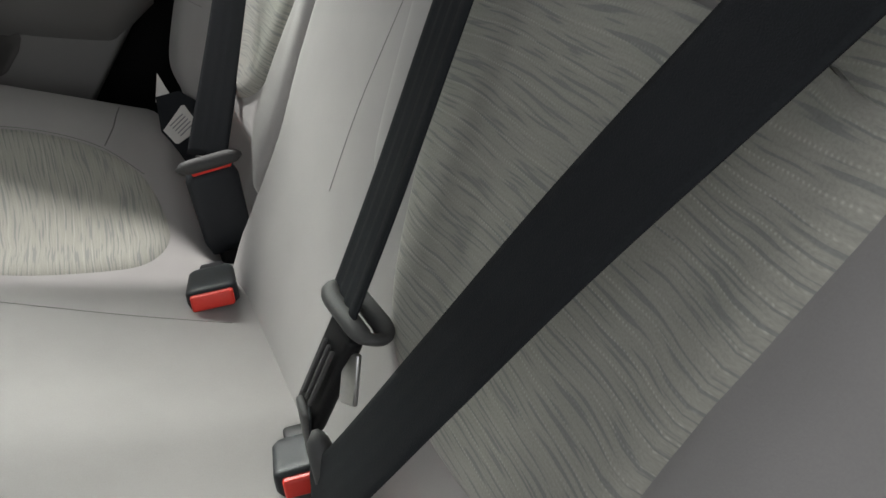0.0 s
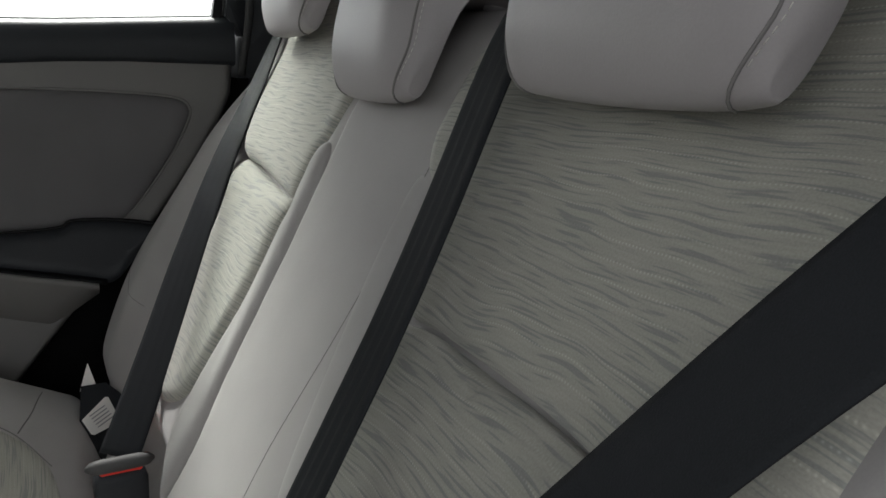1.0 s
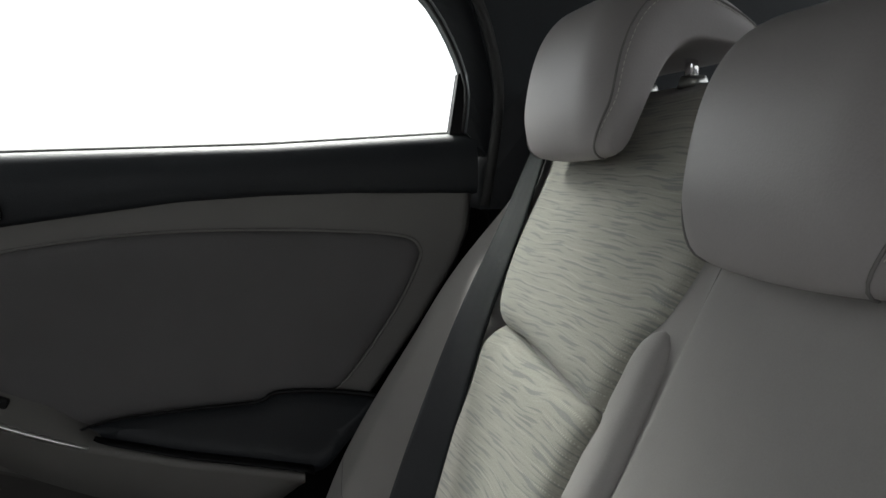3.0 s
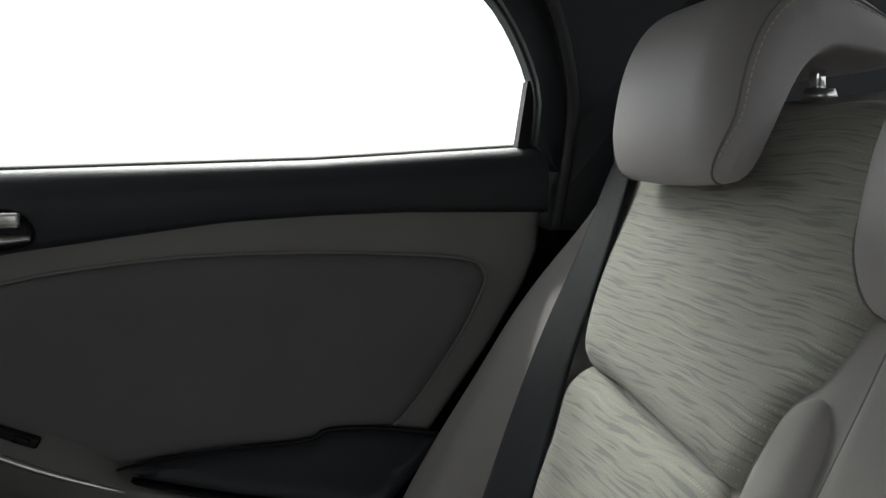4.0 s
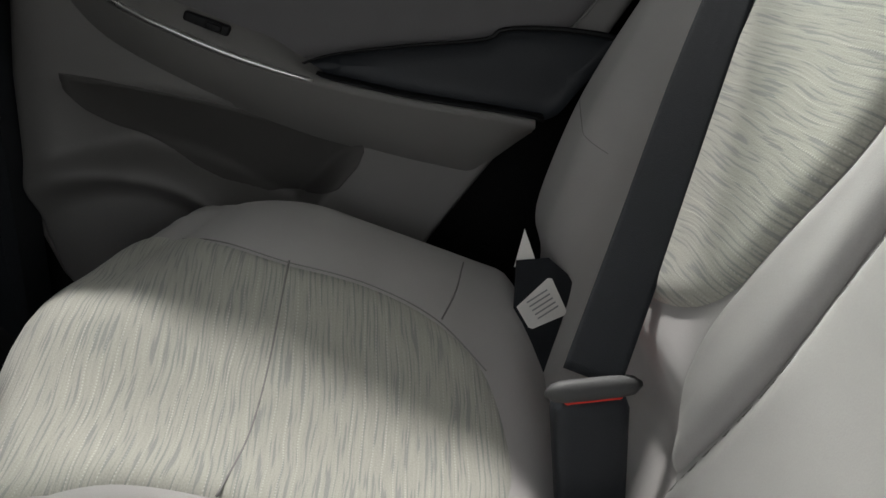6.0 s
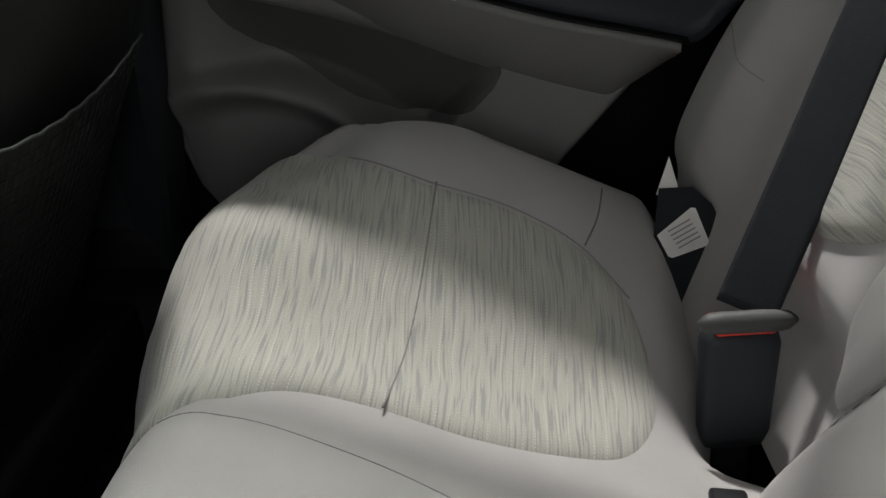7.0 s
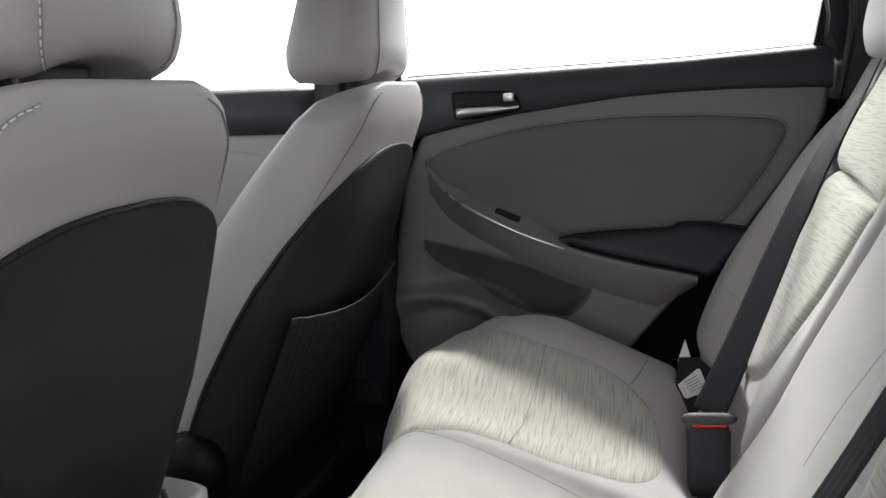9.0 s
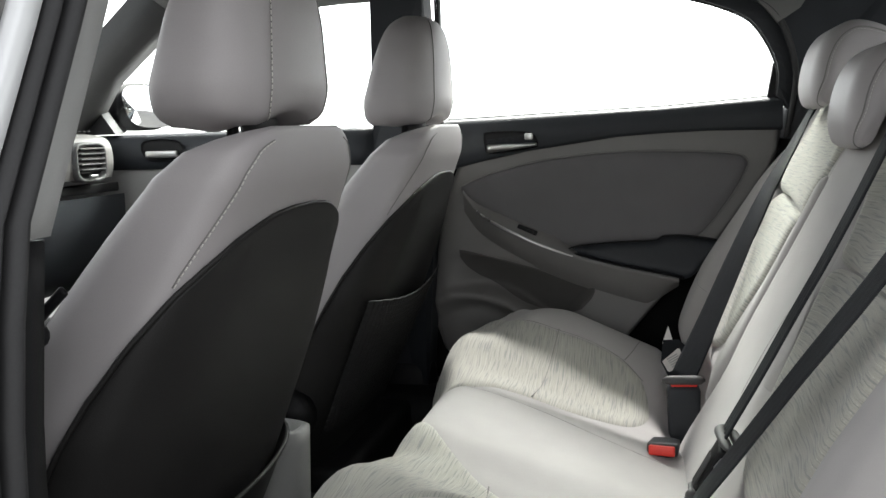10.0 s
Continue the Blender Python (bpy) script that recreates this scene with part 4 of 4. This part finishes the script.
cen_belt = belt([(-0.116, 0.100, 0.350), (-0.122, 0.060, 0.430), (-0.128, 0.020, 0.515), (-0.128, -0.010, 0.575), (-0.125, -0.041, 0.640), (-0.115, -0.094, 0.750), (-0.110, -0.135, 0.800), (-0.110, -0.178, 0.822)], (-1, 0.05, 0), "black ribbed centre seat belt hanging down the backrest", 0.0009, 0.008, 0.053)
MC = Matrix.Rotation(radians(8), 3, "Z") @ Matrix.Rotation(radians(25), 3, "X")
SL = Vector((-0.124, 0.090, 0.351))
part("slider", tube([SL + MC @ Vector((0.031 * math.copysign(abs(math.cos(a)) ** 0.5, math.cos(a)), 0.011 * math.copysign(abs(math.sin(a)) ** 0.7, math.sin(a)), 0.004 * math.cos(a))) for a in np.linspace(0, 2 * math.pi, 33)], 0.0068, 10, 0.6), LATCH, cen_belt, "dark grey moulded slider loop")
part("tongue_housing", solid(block((0.034, 0.012, 0.085), 0.004, (-0.121, 0.115, 0.309), Matrix.Rotation(radians(-14), 3, "Y") @ Matrix.Rotation(radians(24), 3, "X"))), BLACK, cen_belt)
for k, dx in enumerate((-0.008, 0.0, 0.008)):
    part("tongue_rib", solid(block((0.003, 0.003, 0.050), 0.001, (-0.122 + dx, 0.1225, 0.312), Matrix.Rotation(radians(-14), 3, "Y") @ Matrix.Rotation(radians(24), 3, "X"))), LATCH, cen_belt)
part("steel_tongue", solid(block((0.014, 0.0045, 0.036), 0.002, (-0.146, 0.106, 0.318), Matrix.Rotation(radians(35), 3, "Z") @ Matrix.Rotation(radians(20), 3, "X"))), STEEL, cen_belt, "bright steel tongue")
part("lower_tongue", solid(block((0.022, 0.006, 0.060), 0.003, (-0.111, 0.136, 0.255), Matrix.Rotation(radians(-8), 3, "Y"))), LATCH, cen_belt)
part("lower_webbing", ribbon(smooth_line([(-0.118, 0.132, 0.285), (-0.118, 0.136, 0.255), (-0.128, 0.140, 0.215), (-0.138, 0.135, 0.19)], 6), (-1, 0.2, 0), 0.030, 0.002), WEB, cen_belt)

near_belt = belt([(-0.184, 0.150, 0.262), (-0.225, 0.128, 0.320), (-0.275, 0.085, 0.408), (-0.326, 0.044, 0.495), (-0.381, 0.002, 0.582), (-0.419, -0.024, 0.640), (-0.461, -0.052, 0.700), (-0.512, -0.100, 0.780), (-0.540, -0.170, 0.830)],
                 (-0.886, 0.202, -0.421), "black near seat belt drawn diagonally across the backrest", 0.0002, -0.003, 0.047)
tongue((-0.185, 0.137, 0.272), Matrix.Rotation(radians(-60), 3, "Y") @ Matrix.Rotation(radians(25), 3, "X"), near_belt)
buckle((-0.070, 0.139, 0.214), LYING, "black belt buckle with a red button beside the centre place", 0.012, 0.065, (0.044, 0.0185), 0.03, 0.80)
buckle((-0.190, 0.128, 0.175), Matrix.Rotation(radians(-97), 3, "Z") @ Matrix.Rotation(radians(12), 3, "X"), "black belt buckle with the near belt latched in", tall=0.08)

# anchor strap with tags beside the far bolster
strap = thing("anchor_strap", (0.53, 0.14, 0.25), "black anchor strap with white printed tags", "strap")
SR, SU, SN = Vector((-0.224, -0.974, 0.0)), Vector((0.425, -0.098, 0.90)), Vector((-0.877, 0.202, 0.436))


def strap_piece(name, corners, back, mat, parent, label="", thick=0.0015):
    """A flat cloth piece with slightly bowed faces; corners along the strap's own two axes."""
    o = Vector((0.532, 0.140, 0.266)) + SN * (0.034 - back)
    c = [o + SR * a + SU * b for a, b in corners]
    k = len(c)
    return part(name, (c + [q - SN * thick for q in c], [tuple(range(k)), tuple(range(2 * k - 1, k - 1, -1))] + [(i, (i + 1) % k, k + (i + 1) % k, k + i) for i in range(k)]), mat, parent, label, smooth=False)


strap_piece("webbing", [(-0.026, 0.036), (0.004, 0.040), (0.022, 0.026), (0.062, -0.040), (0.044, -0.072), (0.0, -0.064), (-0.026, -0.014)], 0.002, WEB, strap, thick=0.003)
tg = strap_piece("tag", [(-0.023, -0.007), (0.004, 0.021), (0.008, 0.021), (0.023, -0.008), (0.021, -0.012), (-0.007, -0.026), (-0.011, -0.025)], 0.0, TAG, strap, "white printed cloth tag")
for i in range(5):
    a0, b0 = -0.014 + 0.0045 * i * 0.6, -0.006 - 0.0035 * i + 0.004
    strap_piece("print_line", [(a0, b0), (a0 + 0.018, b0 + 0.013), (a0 + 0.0187, b0 + 0.0118), (a0 + 0.0007, b0 - 0.0012)], -0.0008, PRINT, tg, thick=0.0006)
strap_piece("tag", [(-0.020, 0.066), (-0.007, 0.034), (-0.028, 0.030)], 0.006, TAG, strap, "white folded cloth tag")


# ---- front seats ----
SEAT_W = [(0.05, 0.235), (0.30, 0.245), (0.45, 0.240), (0.545, 0.215), (0.60, 0.195), (0.66, 0.178), (0.70, 0.168), (0.727, 0.150), (0.742, 0.120), (0.750, 0.080)]
SEAT_TH = [(0.05, 0.22), (0.336, 0.220), (0.425, 0.205), (0.50, 0.190), (0.54, 0.185), (0.60, 0.168), (0.65, 0.148), (0.70, 0.122), (0.725, 0.096), (0.740, 0.060), (0.750, 0.018)]


def seat_rear(z):
    return 0.570 + 0.40 * (0.69 - z) + 0.9 * max(0, z - 0.69) ** 1.4 - 0.02 * step(0.55, 0.2, z) * 0


def seat_back_y(u, z, power=4.0):
    """Rear face at u of the half width (-1 to 1)."""
    th = lerp(SEAT_TH, z) / 2
    return seat_rear(z) + th - th * max(0, 1 - abs(u) ** power) ** (1 / power)


def superellipse(w, d, n, p):
    return [(w * math.copysign(abs(math.cos(a)) ** (2 / p), math.cos(a)), d * math.copysign(abs(math.sin(a)) ** (2 / p), math.sin(a))) for a in np.linspace(0, 2 * math.pi, n, endpoint=False)]


def front_seat(x0, label, net, lever_side, wide=1.0):
    s = thing("front_seat", (x0, 0.85, 0.02), label, "car seat", "front seats")
    rings = []
    for z in list(np.linspace(0.06, 0.66, 26)) + list(np.linspace(0.67, 0.75, 14)):
        w, th = wide * lerp(SEAT_W, z), lerp(SEAT_TH, z)
        yc = seat_rear(z) + th / 2
        rings.append([(x0 + a, yc + b, z) for a, b in superellipse(w, th / 2, 72, 4.0)])
    part("backrest", loft(rings), VINYL, s)
    # seat shell
    ARC = [(0.06, 0.06), (0.36, 0.07), (0.43, 0.11), (0.49, 0.17), (0.536, 0.30), (0.565, 0.44), (0.587, 0.58), (0.607, 0.79), (0.632, 1.09), (0.645, 1.31), (0.652, 1.43), (0.656, 1.55)]
    rows, edge = [], []
    zs = list(np.linspace(0.06, 0.60, 40)) + list(np.linspace(0.605, 0.656, 20))
    for z in zs:
        w, th = wide * lerp(SEAT_W, z), lerp(SEAT_TH, z) / 2
        ph = lerp(ARC, z)
        hw = w * math.cos(ph) ** 0.5
        row = []
        for j in range(49):
            a = math.pi + ph + (math.pi - 2 * ph) * j / 48
            x = (w + 0.006) * math.copysign(abs(math.cos(a)) ** 0.5, math.cos(a))
            inset = step(0.02, 0.09, min(hw - abs(x), 0.656 - z))
            row.append((x0 + x, seat_rear(z) + th - (th + 0.006 + 0.008 * inset) * abs(math.sin(a)) ** 0.5, z))
        lo, hi = row[0], row[-1]
        rows.append([(x0 + (lo[0] - x0) * 0.975, lo[1] + 0.008, z)] + row + [(x0 + (hi[0] - x0) * 0.975, hi[1] + 0.008, z)])
        edge.append((lo, hi))
    part("back_shell", sheet(rows), SHELL, s, "black vinyl seat shell")
    line = [Vector(a) for a, b in edge] + [Vector(b) for a, b in reversed(edge)]
    part("shell_piping", tube([q + Vector((0, 0.003, 0.002)) for q in line], 0.0030, 6), SHELL, s)
    # stitched seams at the rear corners
    for sgn in (-1, 1):
        ln = []
        for z in np.linspace(0.595, 0.735, 26):
            u = lerp([(0.59, 0.955), (0.606, 0.95), (0.632, 0.93), (0.664, 0.895), (0.707, 0.84), (0.727, 0.79), (0.736, 0.70)], z) * sgn
            ln.append(Vector((x0 + wide * lerp(SEAT_W, z) * u, seat_back_y(u, z) - 0.0008, z)))
        part("seam", tube(ln, 0.0008, 6), SEAM, s)
        if sgn < 0 and not net:
            part("stitching", dashes([q + Vector((sgn * 0.0018, -0.003, 0)) for q in ln], (sgn * 0.6, -0.6, 0), 0.004, 0.0025, 0.0007), THREAD, s, "pale stitching")
    # seat cushion and base
    rings = []
    for i in range(16):
        y = 0.81 + 0.43 * i / 15
        k = 1 - 0.5 * max(0, (i - 12) / 3) ** 2
        w, h = 0.25, 0.075 * k
        zc = 0.20 + 0.05 * i / 15
        rings.append([(x0 + a, y, zc + b) for a, b in superellipse(w, h, 48, 3.6)])
    part("cushion", loft(rings), VINYL, s)
    part("base", solid(block((0.44, 0.46, 0.10), 0.02, (x0, 0.95, 0.085))), BLACK, s)
    for dx in (-0.17, 0.17):
        part("rail", solid(block((0.035, 0.58, 0.03), 0.006, (x0 + dx, 0.94, 0.035))), BLACK, s)
    # head restraint
    hr = []
    for i in range(27):
        t = i / 26
        z = 0.744 + 0.206 * t
        e = (1 - abs(2 * t - 1) ** (10 if t < 0.5 else 5)) ** (1 / 3.2) if 0 < t < 1 else 0.0
        w = wide ** 1.3 * lerp([(0, 0.112), (0.12, 0.127), (0.25, 0.131), (0.6, 0.118), (1, 0.094)], t) * max(e, 0.55)
        d = lerp([(0, 0.062), (0.25, 0.066), (0.6, 0.055), (1, 0.038)], t) * max(e, 0.35)
        yc = lerp([(0, 0.655), (0.3, 0.648), (1, 0.628)], t)
        lift = 0.020 * (1 - t) ** 6
        hr.append([(x0 + a, yc + b + 0.016 * (1 - (a / max(w, 0.01)) ** 2) * (1 if b < 0 else 0.4) * -1, z + lift * max(0, 1 - (a / 0.07) ** 2)) for a, b in superellipse(w, d, 64, 3.2)])
    hd = part("head_restraint", loft(hr), VINYL, s)
    for sgn in (-1, 1):
        ln = []
        for i in range(1, 26):
            r = hr[i]
            k = 44 if sgn < 0 else 52
            ln.append(Vector(r[k]) + Vector((sgn * 0.0008, -0.0008, 0)))
        part("seam", tube(ln, 0.0008, 6), SEAM, hd)
        if sgn < 0 and not net:
            part("stitching", dashes([q + Vector((sgn * 0.003, -0.0015, 0)) for q in ln], (sgn * 0.6, -0.6, 0), 0.004, 0.0025, 0.0006), THREAD, hd, "pale stitching")
    for dx in (-0.05, 0.05):
        part("post", tube([(x0 + dx, 0.64, 0.735), (x0 + dx, 0.64, 0.775)], 0.007, 10), BLACK, hd)
    part("post_collar", loft([[(x0 + a, 0.632 + b, z) for a, b in superellipse(0.030, 0.017, 24, 2.4)] for z in (0.742, 0.756, 0.760)]), LATCH, s, "grey plastic post collar")
    if net:
        rows = []
        for i in range(21):
            v = i / 20
            row = []
            for j in range(31):
                u = -0.96 + 1.40 * j / 30
                z = 0.20 + (0.258 - 0.02 * math.cos(u * 2)) * v + 0.012 * (u * u) * v + 0.03 * u * v
                y = seat_back_y(u * 0.94, z) - 0.022 - 0.022 * (1 - u * u) * v
                row.append((x0 + 0.225 * u, y, z))
            rows.append(row)
        part("storage_net", sheet(rows), NETTING, s, "dark elastic storage net")
        part("net_hem", tube([Vector(q) + Vector((0, 0, 0.0008 * math.sin(i * 2.3))) for i, q in enumerate(rows[-1])], 0.0013, 6), LATCH, s)
        grid_l = []
        for i in range(1, 20):
            grid_l.append(tube([Vector(q) + Vector((0, -0.001, 0)) for q in rows[i][::3]], 0.0007, 4))
        for j in range(1, 30, 1):
            grid_l.append(tube([Vector(rows[i][j]) + Vector((0, -0.001, 0)) for i in range(0, 21, 4)], 0.0007, 4))
        mesh_l = part("net_mesh", join(*grid_l), SHELL, s)
        tagged(mesh_l, kind="stuff")
    else:
        rows = []
        for i in range(15):
            v = i / 14
            rows.append([(x0 + wide * 0.236 * u, seat_back_y(u * 0.96, 0.08 + 0.22 * v) - 0.014 - 0.020 * (1 - u * u) * v, 0.08 + (0.222 - 0.016 * (1 - u * u)) * v) for u in np.linspace(-0.97, 0.97, 33)])
        part("seat_pocket", sheet(rows), SHELL, s, "black vinyl map pocket on the seat back")
        part("pocket_hem", tube(rows[-1], 0.0035, 8), SHELL, s)
    kx = x0 + lever_side * 0.262
    part("recline_cover", tube([(kx - lever_side * 0.02, 0.815, 0.245), (kx + lever_side * 0.012, 0.815, 0.245)], lambda q: 0.05 - 0.006 * q, 24), BLACK, s, "round black recliner cover")
    return s


front_seat(XC - 0.322, "grey leatherette front seat with a black shell back", False, 1, 1.066)
front_seat(XC + 0.35, "grey leatherette front seat with a storage net behind", True, -1)

# front belt tongue hanging by the near seat
ft = thing("seat_belt_tongue", (-0.50, 0.77, 0.55), "black front belt tongue resting against the seat side", "seat belt")
part("webbing", ribbon(smooth_line([(-0.545, 0.78, 1.0), (-0.53, 0.78, 0.75), (-0.512, 0.790, 0.585), (-0.515, 0.79, 0.40), (-0.53, 0.82, 0.10)], 8), (0, -1, 0.1), 0.046, 0.0016), WEB, ft)
part("loop", tube([(-0.500, 0.768 + 0.018 * math.cos(a), 0.556 + 0.010 * math.sin(a)) for a in np.linspace(0, 2 * math.pi, 20)], 0.006, 8), BLACK, ft)
part("tongue", solid(block((0.007, 0.011, 0.050), 0.003, (-0.498, 0.742, 0.584), Matrix.Rotation(radians(48), 3, "X"))), BLACK, ft)

# ---- centre console ----
con = thing("centre_console", (XC, 0.9, 0.02), "pale grey centre console with an open rear tray", "console")
rings = []
for i in range(12):
    z = 0.02 + 0.250 * i / 11
    k = 1 - 0.12 * i / 11
    rings.append([(XC - 0.030 + a, 0.98 + b + 0.012 * (1 - i / 11), z) for a, b in superellipse(0.060 * k, 0.255, 40, 3.4)])
inner = [[(XC - 0.030 + a, 0.98 + b, z) for a, b in superellipse(0.046, 0.242, 40, 3.4)] for z in (0.273, 0.215)]
part("body", loft(rings + inner), PILLAR_GREY, con)
part("tray", loft([[(XC - 0.030 + a, 0.98 + b, z) for a, b in superellipse(0.045, 0.241, 40, 3.4)] for z in (0.216, 0.220)]), TRIM, con)

# ---- dashboard ----
dash = thing("dashboard", (XC, 1.55, 0.4), "grey dashboard with a black air vent at its end", "dashboard")
rows = []
PROF = [(1.80, 0.76), (1.60, 0.765), (1.47, 0.755), (1.428, 0.740), (1.418, 0.70), (1.425, 0.655), (1.445, 0.640), (1.44, 0.628), (1.425, 0.615), (1.435, 0.52), (1.50, 0.42), (1.65, 0.36), (1.80, 0.34)]
for x in np.linspace(-0.56, 0.60, 40):
    d = 0.015 * step(0.50, 0.60, x)
    rows.append([(x, y + d, z) for y, z in smooth_line(PROF[:6], 4)])
rows.append([(0.625, y + 0.04, z) for y, z in smooth_line(PROF[:6], 4)])
part("upper", sheet(rows), TRIM, dash)
part("lower", sheet([[(x, y, z) for y, z in smooth_line(PROF[8:], 4)] for x in np.linspace(-0.56, 0.62, 20)]), CHARCOAL, dash)
part("groove", solid(block((1.18, 0.02, 0.022), 0.003, (0.03, 1.448, 0.632))), BLACK, dash)
vt = part("air_vent", loft([[(0.490 + a, 1.418 - dy, 0.694 + b) for a, b in superellipse(0.056 * k, 0.045 * k, 40, 4)] for dy, k in ((-0.02, 1.0), (0.004, 1.0), (0.008, 0.95), (0.008, 0.84), (-0.014, 0.80))]), LATCH, dash, "square air vent with dark louvres")
part("backing", solid(block((0.088, 0.004, 0.070), 0.001, (0.490, 1.424, 0.694))), BLACK, vt)
for i in range(5):
    part("louvre", solid(block((0.084, 0.014, 0.004), 0.001, (0.490, 1.412, 0.722 - 0.0115 * i), Matrix.Rotation(radians(-20), 3, "X"))), BLACK, vt)
part("thumbwheel", solid(block((0.026, 0.008, 0.006), 0.002, (0.490, 1.409, 0.663))), SILVER, vt)
for i in range(6):
    part("defroster_slot", solid(block((0.010, 0.030, 0.003), 0.001, (0.50 + 0.018 * i, 1.50, 0.7635))), BLACK, dash)

# ---- door mirror outside ----
mir_ob = thing("door_mirror", (0.84, 1.52, 0.80), "black door mirror reflecting the sky", "door mirror")
part("housing", loft([[(0.845 + a * k, 1.50 + dy, 0.826 + b * k) for a, b in superellipse(0.118, 0.062, 40, 3)] for dy, k in ((0.0, 0.97), (0.004, 1.0), (0.03, 1.0), (0.06, 0.92), (0.085, 0.70), (0.095, 0.35))]), BLACK, mir_ob)
part("glass", loft([[(0.845 + a * k, 1.484 + dy + 0.24 * b, 0.826 + b * k) for a, b in superellipse(0.110, 0.055, 40, 3)] for dy, k in ((0.0, 1.0), (0.001, 1.0))]), MIRROR, mir_ob, "mirror glass")
part("arm", solid(block((0.09, 0.05, 0.035), 0.01, (0.73, 1.53, 0.775))), BLACK, mir_ob)

# roof skin outside
rows = []
for i in range(21):
    y = -0.42 + 1.67 * i / 20
    rows.append([(XC + 0.64 * u, y, 1.20 - 0.10 * abs(u) ** 2.6 - 0.10 * max(0, -y) - 0.12 * max(0, y - 0.9)) for u in np.linspace(-1, 1, 25)])
roof = part("roof", sheet(rows), PAINT)
tagged(roof, "white painted car roof skin", "car roof", kind="structure")
